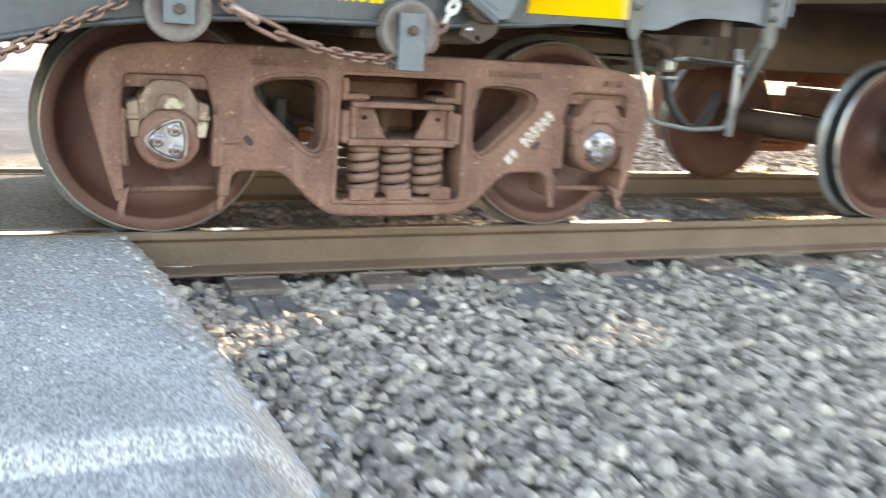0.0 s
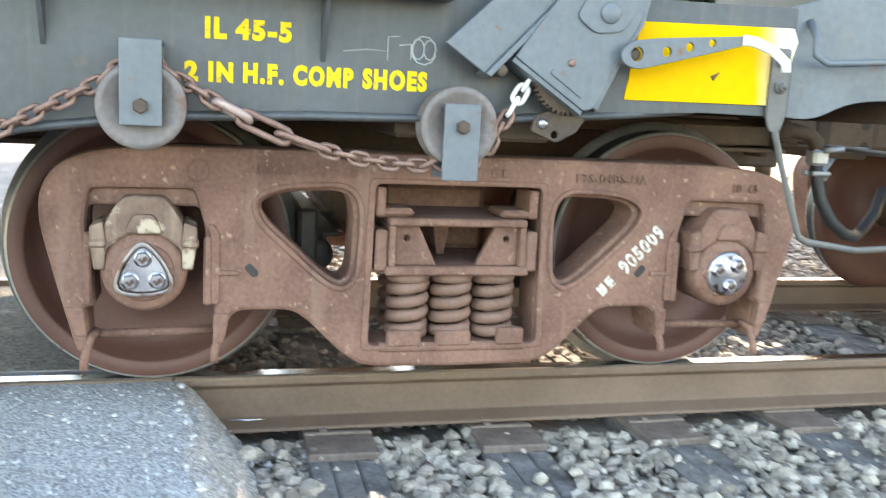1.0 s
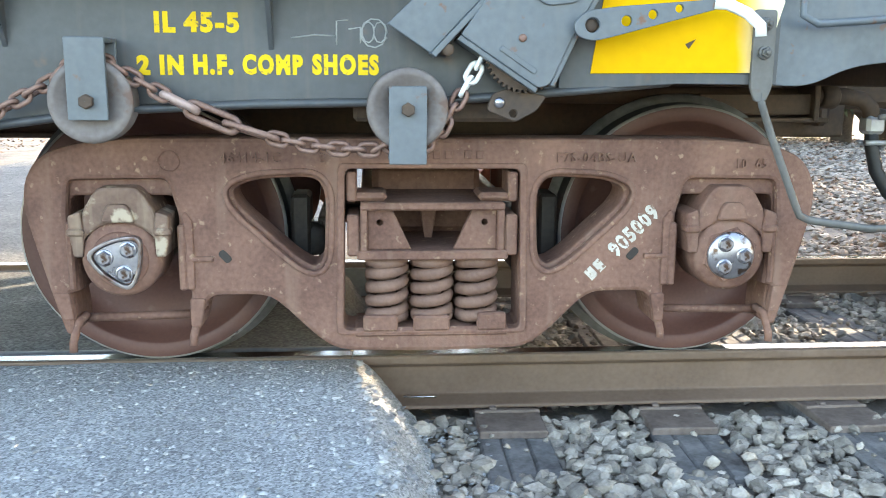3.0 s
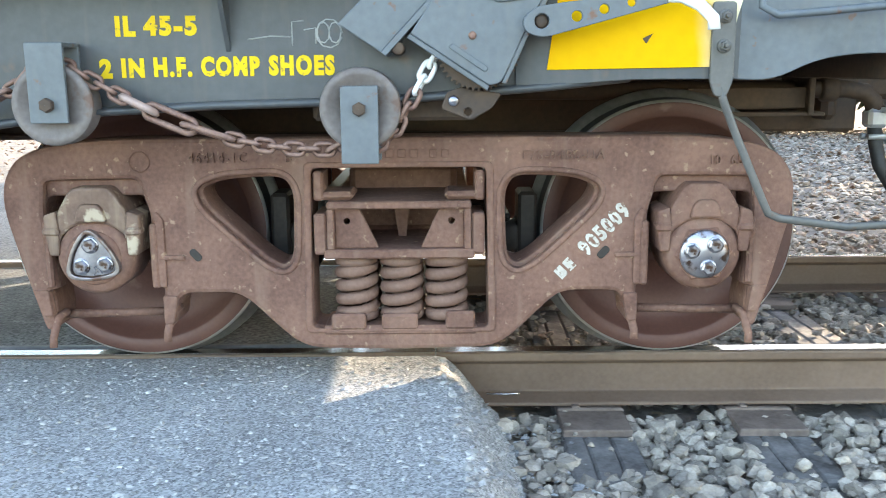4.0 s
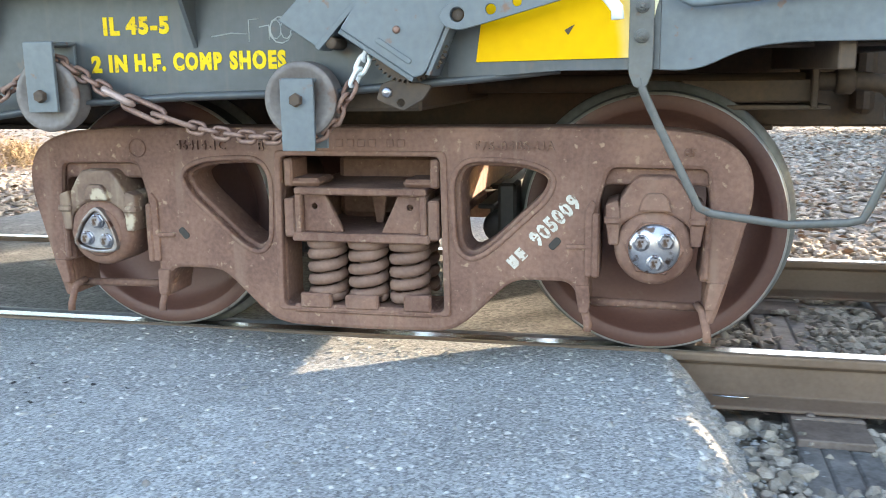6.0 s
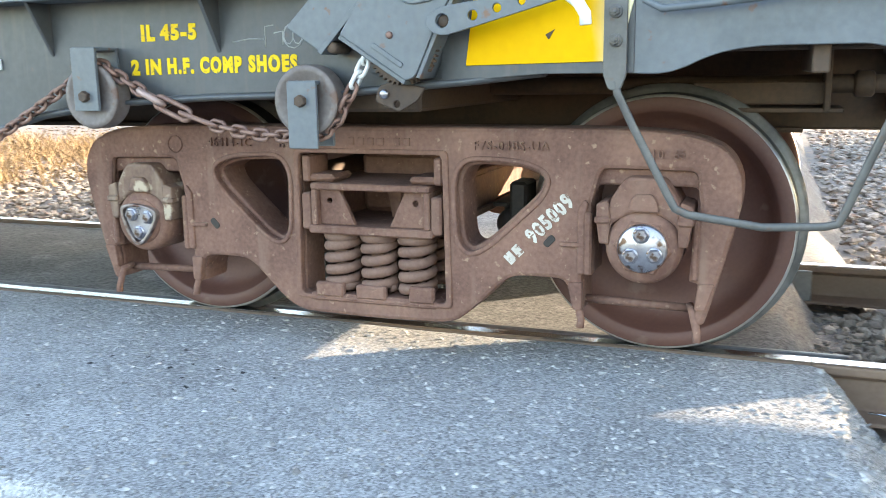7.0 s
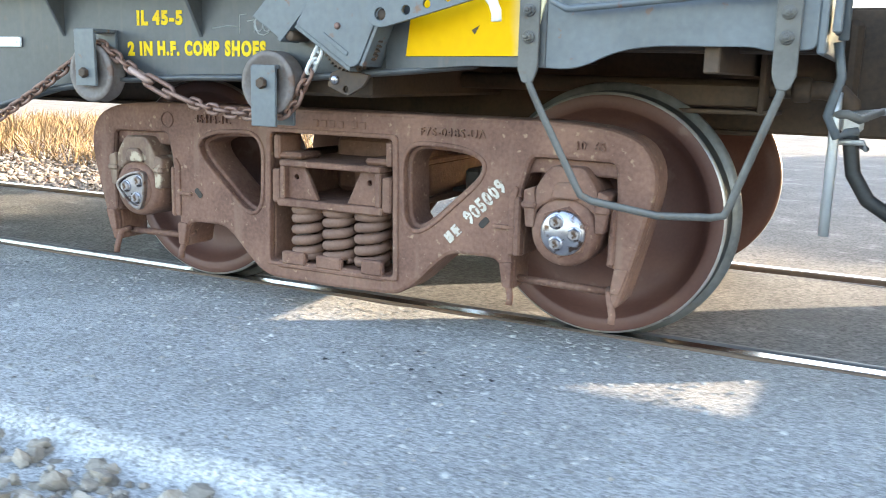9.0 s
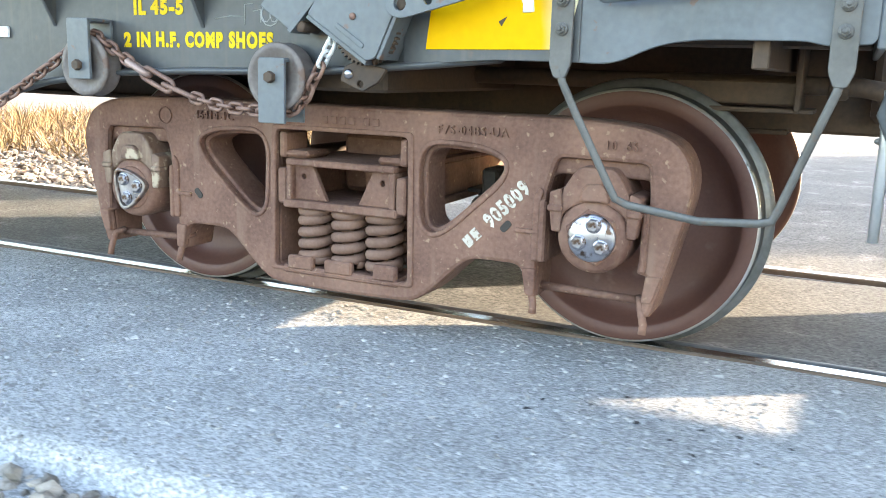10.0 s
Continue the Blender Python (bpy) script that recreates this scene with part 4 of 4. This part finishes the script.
for x, z in ((0.825, 1.055), (0.825, 0.985), (1.478, 1.046), (1.478, 0.987)):
    part("bolt", [at(disc(0.017, -0.008, 0.002, 16, 0.002), x, -0.674, z), at(disc(0.0125, -0.020, -0.006, 6, 0.002, False), x, -0.674, z), at(disc(0.006, -0.028, -0.018, 10, 0.001), x, -0.674, z)], STEP, step, "steel bolt with washer")

# chain sheaves with their straps
sheave_mesh = mesh("sheave", [lathe([(0.012, -0.028), (0.075, -0.028), (0.083, -0.034), (0.100, -0.034), (0.103, -0.026), (0.088, -0.006), (0.088, 0.006), (0.103, 0.026), (0.100, 0.034), (0.083, 0.034), (0.075, 0.028), (0.012, 0.028)], 48)], SHEAVE)
for x, z, z0, z1 in ((-0.838, 0.853, 0.808, 1.004), (-0.068, 0.838, 0.702, 0.894)):
    br = part("sheave_bracket", [plate(rounded([(x - 0.047, z0), (x + 0.047, z0), (x + 0.047, z1), (x - 0.047, z1)], 0.004), (), -0.662, -0.650, 0.002), plate(rounded([(x - 0.047, z0), (x + 0.047, z0), (x + 0.047, z1), (x - 0.047, z1)], 0.004), (), -0.562, -0.550, 0.002),
                                 box(x - 0.047, x + 0.047, -0.661, SY, z1 - 0.011, z1 + 0.001, 0.003) if z1 > 0.95 else box(x - 0.047, x + 0.047, -0.661, -0.551, z1 - 0.011, z1 + 0.001, 0.003)], PAINT2, car, "blue-grey steel strap holding a chain wheel")
    share("sheave", sheave_mesh, br, T((x, -0.606, z)), "worn grey grooved chain wheel")
    part("axle_bolt", at(disc(0.018, -0.68, -0.54, 6, 0.003, False), x, 0, z), UNDER, br, "rusty hexagon bolt")
part("sheave_hanger", [box(-0.11, -0.02, -0.562, SY, 0.83, 0.90, 0.004)], PAINT, car, "grey hanger plate")

# gate-locking gear: two slanted plates, a toothed quadrant and the drilled lever
part("lock_box", plate(rounded([(0.061, 1.02), (0.255, 0.893), (0.285, 0.90), (0.335, 1.01), (0.40, 1.13), (0.42, 1.22), (0.20, 1.22)], [0.008, 0.008, 0.02, 0.02, 0.03, 0.01, 0.01]), (), -0.665, -0.652, 0.003), PAINT2, car, "slanted blue-grey cover plate of the locking gear")
gear = car.children[-1]
part("box_side", plate([(0.285, 0.90), (0.297, 0.897), (0.347, 1.006), (0.412, 1.126), (0.432, 1.218), (0.42, 1.22), (0.40, 1.13), (0.335, 1.01)], (), -0.66, -0.545, 0.002), PAINT2, gear, "folded side of the cover")
part("box_side", plate([(0.061, 1.02), (0.053, 1.009), (0.25, 0.881), (0.255, 0.893)], (), -0.66, -0.56, 0.002), PAINT2, gear, "folded side of the cover")
part("slot_rib", plate(rounded([(0.155, 0.985), (0.245, 0.925), (0.253, 0.937), (0.163, 0.997)], 0.006), (), -0.669, -0.66, 0.002), PAINT2, gear, "raised rib on the cover")
part("cover_lug", plate(rounded([(0.215, 1.13), (0.27, 1.09), (0.35, 1.10), (0.385, 1.16), (0.37, 1.215), (0.26, 1.215)], 0.02), (), -0.673, -0.66, 0.003), PAINT2, gear, "raised lug plate")
part("boss", at(disc(0.028, -0.681, -0.66, 24, 0.004), 0.306, 0, 1.145), PAINT2, gear, "round boss")
part("rivet", at(disc(0.010, -0.674, -0.66, 12), 0.213, 0, 1.014), CHAINRUST, gear, "rusty rivet")
for bx, bz in ((0.292, 0.925), (0.318, 0.985)):
    part("rivet", moved(disc(0.008, -0.006, 0.004, 10), T((bx + 0.012, -0.60, bz)) @ pose(0, 0, 0, 0, 0, 60)), CHAINRUST, gear, "rusty rivet")
channel = part("guard_channel", plate([(-0.118, 1.045), (-0.012, 0.975), (0.20, 1.20), (0.08, 1.235)], (), -0.645, -0.633, 0.003), PAINT2, car, "slanted blue-grey steel channel")
part("channel_flange", plate([(-0.012, 0.975), (0.0, 0.966), (0.212, 1.19), (0.20, 1.20)], (), -0.66, -0.56, 0.002), PAINT2, channel)
part("channel_lug", [at(disc(0.016, -0.655, -0.56, 12, 0.004), 0.03, 0, 0.985)], UNDER, channel, "dark pin below the channel")
teeth = []
for k in range(44):
    a = 2 * math.pi * k / 44
    r0, r1 = (0.098, 0.106)
    teeth += [(0.23 + r0 * math.cos(a - 0.035), 0.985 + r0 * math.sin(a - 0.035)), (0.23 + r1 * math.cos(a - 0.015), 0.985 + r1 * math.sin(a - 0.015)), (0.23 + r1 * math.cos(a + 0.03), 0.985 + r1 * math.sin(a + 0.03)), (0.23 + r0 * math.cos(a + 0.05), 0.985 + r0 * math.sin(a + 0.05))]
part("ratchet_wheel", plate(teeth, (), -0.625, -0.605, 0.001), UNDER, car, "rusty toothed ratchet wheel")
pawl = part("pawl", plate(rounded([(0.135, 0.835), (0.15, 0.878), (0.19, 0.89), (0.29, 0.872), (0.265, 0.835), (0.21, 0.805)], 0.01), [circle(0.204, 0.827, 0.010, 10)], -0.605, -0.59, 0.003), UNDER, car, "brown pawl plate with a bolt")
part("bolt", at(disc(0.014, -0.615, -0.59, 14), 0.167, 0, 0.855), CHROME, pawl, "bright bolt")
lever = part("lever", [plate(rounded([(0.33, 1.048), (0.34, 1.018), (0.38, 1.006), (0.415, 1.014), (0.70, 1.09), (0.70, 1.112), (0.44, 1.09), (0.36, 1.078)], 0.02), [circle(0.378, 1.045, 0.018), circle(0.462, 1.056, 0.013), circle(0.527, 1.072, 0.0115), circle(0.592, 1.087, 0.010)], -0.70, -0.688, 0.002)], PAINT2, car, "drilled grey lever")
part("lever_end", [tube([(0.68, -0.70, 1.101), (0.71, -0.71, 1.098), (0.745, -0.745, 1.075), (0.768, -0.77, 1.045), (0.77, -0.772, 1.02)], 0.015, 8, flat=0.6)], WHITE, lever, "white-painted bent lever end")
part("lever_hub", at(disc(0.016, -0.69, -0.56, 20, 0.004), 0.378, 0, 1.045), UNDER, lever)

# body, hopper and underframe over the wheels
part("hopper_body", [box(-16, 0.15, -0.86, 2.37, 1.45, 4.3, 0.02), box(0.15, 1.6, -0.86, 2.37, 2.35, 4.3, 0.02)], PAINT, car, "grey hopper body")
v = [Vector(p) for p in ((-0.6, -0.5, 1.20), (0.15, -0.5, 1.5), (1.5, -0.5, 2.4), (1.5, -0.5, 2.45), (0.1, -0.5, 1.6), (-0.6, -0.5, 1.3))]
v += [p + Vector((0, 2.5, 0)) for p in v]
part("slope_sheet", (v, [[0, 1, 4, 5], [1, 2, 3, 4], [6, 11, 10, 7], [7, 10, 9, 8], [0, 6, 7, 1], [1, 7, 8, 2], [2, 8, 9, 3], [3, 9, 10, 4], [4, 10, 11, 5], [5, 11, 6, 0]], False), UNDER, car, "brown sloping hopper sheet")
part("center_sill", [box(-16, 1.75, MID - 0.165, MID + 0.165, 0.69, 1.15, 0.01), box(-16, 1.3, MID - 0.2, MID + 0.2, 0.68, 0.70, 0.004)], UNDER, car, "brown centre sill")
part("body_bolster", [box(CX - 0.22, CX + 0.22, -0.5, 2.0, 0.80, 1.12, 0.01)], UNDER, car, "brown body bolster")
part("deck", [box(-16, 1.54, -0.5, 2.0, 1.12, 1.14, 0.004)], UNDER, car, "underside of the floor")
part("far_sill", plate([*sill_line, (0.955, 0.90), (1.06, 0.95), (1.55, 0.965), (1.55, 1.20), (-16, 1.20)], (), 2.045, 2.065, 0.004), PAINT, car, "grey far side sill")
part("cross_beam", [box(0.62, 0.66, -0.5, 0.55, 0.93, 1.10, 0.004)], UNDER, car, "brown cross beam")
part("cross_beam", [box(1.28, 1.32, -0.62, 0.55, 0.90, 1.10, 0.004)], UNDER, car, "brown cross beam")
part("stringer", [box(0.3, 1.54, -0.30, -0.22, 0.96, 1.06, 0.006)], UNDER, car, "brown angle stringer")
pipe = part("train_line", tube([(-3, 0.20, 0.86), (1.30, 0.20, 0.86), (1.52, 0.19, 0.86), (1.58, 0.18, 0.85), (1.61, 0.175, 0.82), (1.62, 0.17, 0.77)], 0.030, 12), UNDER, car, "rusty air pipe with an elbow under the car")
part("pipe_collar", moved(disc(0.042, -0.03, 0.03, 14, 0.008), T((1.46, 0.19, 0.86)) @ pose(0, 0, 0, 0, 0, 90)), UNDER, pipe, "rusty pipe collar")
part("angle_bracket", [box(0.95, 1.36, 0.08, 0.10, 0.80, 0.87, 0.004), box(1.34, 1.36, 0.05, 0.30, 0.78, 1.10, 0.004), box(0.85, 1.40, 0.06, 0.26, 0.775, 0.79, 0.003)], UNDER, car, "brown steel bracket")
coup = part("coupler", [box(1.6, 2.0, MID - 0.13, MID + 0.13, 0.80, 1.0, 0.03), box(1.95, 2.25, MID - 0.18, MID + 0.18, 0.74, 1.04, 0.04)], UNDER, car, "brown cast coupler")
for z in (0.80, 0.895):
    part("lock_hole", at(disc(0.022, -0.004, 0.01, 16, 0.002), 2.17, MID - 0.18, z), DARK, coup, "dark round hole")
part("striker", box(1.56, 1.62, MID - 0.3, MID + 0.3, 0.74, 1.1, 0.02), UNDER, coup)
hose = part("air_hose", tube([(1.62, 0.17, 0.74), (1.625, 0.165, 0.68), (1.64, 0.15, 0.60), (1.69, 0.14, 0.52), (1.78, 0.16, 0.46), (1.90, 0.24, 0.44), (2.02, 0.34, 0.46), (2.14, 0.42, 0.52), (2.2, 0.46, 0.62)], 0.024, 10), RUBBER, car, "black rubber air brake hose")
part("hose_clamp", tube([(1.585, 0.14, 0.70), (1.66, 0.14, 0.70), (1.67, 0.17, 0.68), (1.65, 0.20, 0.69), (1.59, 0.20, 0.70), (1.585, 0.17, 0.70)], 0.010, 6), GALV, hose, "bright hose clamp")
part("angle_cock", [box(1.585, 1.655, 0.135, 0.205, 0.73, 0.795, 0.012), tube([(1.62, 0.13, 0.79), (1.70, 0.11, 0.80), (1.80, 0.11, 0.80)], 0.010, 6)], GALV, hose, "pale angle cock with its handle")
part("uncoupling_lever", [tube([(1.59, -0.37, 0.86), (1.59, -0.38, 0.80), (1.593, -0.38, 0.72), (1.593, -0.38, 0.475)], 0.014, 8)], GALV, car, "pale galvanised uncoupling handle")
part("uncoupling_rod", [tube([(1.57, -0.38, 0.80), (1.62, -0.39, 0.805), (1.65, -0.36, 0.79), (1.70, 0.1, 0.80), (1.85, 0.6, 0.80)], 0.012, 8)], STEP, car, "bent uncoupling rod")
part("lever_bracket", [tube([(1.585, -0.50, 0.985), (1.60, -0.50, 0.90), (1.575, -0.46, 0.80), (1.60, -0.42, 0.745), (1.62, -0.38, 0.755), (1.65, -0.36, 0.76)], 0.012, 6, flat=0.5)], PAINT2, car, "grey hanger of the uncoupling lever")

# ---- chain ----
chain = thing("brake_chain", "rusty steel chain hanging over two chain wheels, whitened at one end", "chain")


def catenary(a, b, sag, n):
    return [Vector((a[0] + (b[0] - a[0]) * k / n, a[1] + (b[1] - a[1]) * k / n, a[2] + (b[2] - a[2]) * k / n - sag * 4 * (k / n) * (1 - k / n))) for k in range(n + 1)]


Y0 = -0.606
way = catenary((-1.9, Y0, 0.44), (-0.935, Y0, 0.90), 0.02, 20)
way += [Vector((-0.838 + 0.102 * math.cos(a), Y0, 0.853 + 0.102 * math.sin(a))) for a in np.linspace(radians(150), radians(42), 10)]
way += catenary((-0.76, Y0, 0.922), (-0.125, Y0, 0.735), 0.055, 24)[1:]
way += [Vector((-0.068 + 0.105 * math.cos(a), Y0, 0.838 + 0.105 * math.sin(a))) for a in np.linspace(radians(238), radians(345), 10)]
way += catenary((0.042, Y0, 0.825), (0.135, Y0, 0.99), 0.0, 6)[1:]
LINK = 0.0385


def link_piece(length, width, wire):
    pts = []
    h, w = length / 2 - width, width
    for k in range(9):
        a = -math.pi / 2 + math.pi * k / 8
        pts.append((h + w * math.cos(a), w * math.sin(a), 0))
    for k in range(9):
        a = math.pi / 2 + math.pi * k / 8
        pts.append((-h + w * math.cos(a), w * math.sin(a), 0))
    v, f, m, n = [], [], len(pts), 6
    for i, p in enumerate(pts):
        d = (Vector(pts[(i + 1) % m]) - Vector(pts[i - 1])).normalized()
        s = Vector((-d.y, d.x, 0))
        v += [Vector(p) + wire * (math.cos(2 * math.pi * q / n) * s + math.sin(2 * math.pi * q / n) * Vector((0, 0, 1))) for q in range(n)]
    for i in range(m):
        j = (i + 1) % m
        f += [[i * n + q, i * n + (q + 1) % n, j * n + (q + 1) % n, j * n + q] for q in range(n)]
    return v, f, True


links = {False: mesh("link", [link_piece(0.053, 0.0150, 0.0066)], CHAINRUST), True: mesh("link", [link_piece(0.053, 0.0150, 0.0066)], WHITE)}
long_link = mesh("link", [link_piece(0.135, 0.018, 0.0085)], CHAINRUST)
clevis = mesh("link", [link_piece(0.09, 0.022, 0.011)], mat("pinkish_clevis_steel", (0.30, 0.20, 0.17), (0.42, 0.30, 0.26), 0.5, 0.3))
acc = [0.0]
for a, b in zip(way, way[1:]):
    acc.append(acc[-1] + (b - a).length)


def on_way(d):
    x = [float(np.interp(d, acc, [p[i] for p in way])) for i in range(3)]
    return Vector(x)


d, k = 0.0, 0
while d < acc[-1] - 0.02:
    p = on_way(d)
    kind, size = links[p.x > 0.03 and p.z > 0.85], LINK
    if -0.665 < p.x < -0.61:
        kind, size = clevis, 0.07
    elif -0.605 < p.x < -0.50:
        kind, size = long_link, 0.10
    q = on_way(min(d + size, acc[-1]))
    dirn = (q - p).normalized()
    ang = math.degrees(math.atan2(dirn.z, dirn.x))
    m = T((p + q) / 2) @ pose(0, 0, 0, 0, -ang, 0) @ pose(0, 0, 0, 78 if k % 2 else -14, 0, 0)
    share("link", kind, chain, m)
    d, k = d + size, k + 1

# ---- the next car, coupled behind ----
NEXT = 3.9
truck2 = copy_thing(truck, T((NEXT, 0, 0)))
set2 = [o for o in truck2.children if o.name.startswith("wheelset")]
car2 = thing("freight_car", "grey hopper freight car coupled behind, in shade", "freight car")
for y in (SY, 2.045):
    part("side_sill", plate(rounded([(2.42, 1.06), (2.55, 1.0), (18, 1.0), (18, 1.30), (2.42, 1.30)], 0.03), (), y, y + 0.02, 0.004), UNDER, car2, "dark brown side sill")
for x in (2.60, 2.645):
    part("stencil_mark", box(x, x + 0.03, SY - 0.004, SY + 0.002, 1.075, 1.125, 0.001), WHITE, car2, "white stencilled mark")
part("hopper_body", [box(2.42, 18, -0.86, 2.37, 1.45, 4.3, 0.02)], PAINT, car2)
part("center_sill", [box(2.36, 18, MID - 0.2, MID + 0.2, 0.76, 1.15, 0.01), box(2.42, 18, -0.5, 2.0, 1.12, 1.16, 0.004)], UNDER, car2)
part("coupler", [box(2.22, 2.55, MID - 0.16, MID + 0.16, 0.76, 1.02, 0.04)], UNDER, car2, "brown cast coupler")

# the truck at the car's other end, out of view, that holds it up
truck3 = copy_thing(truck, T((-13.0, 0, 0)))
set3 = [o for o in truck3.children if o.name.startswith("wheelset")]


def motions():
    rows = [(t, T((-s, 0, 0))) for t, s in SHIFT]
    for ob in (truck, car, chain, car2):
        walk(ob, rows)
    walk(truck2, [(t, T((NEXT - s, 0, 0))) for t, s in SHIFT])
    walk(truck3, [(t, T((-13.0 - s, 0, 0))) for t, s in SHIFT])
    turning = [o for o, _ in wheelsets] + set2 + set3
    for i, ob in enumerate(turning):
        x = wheelsets[i % 2][1]
        walk(ob, [(t, pose(x, MID, RAD, 0, -math.degrees((s + 0.945) / RAD), 0)) for t, s in SHIFT])


motions()
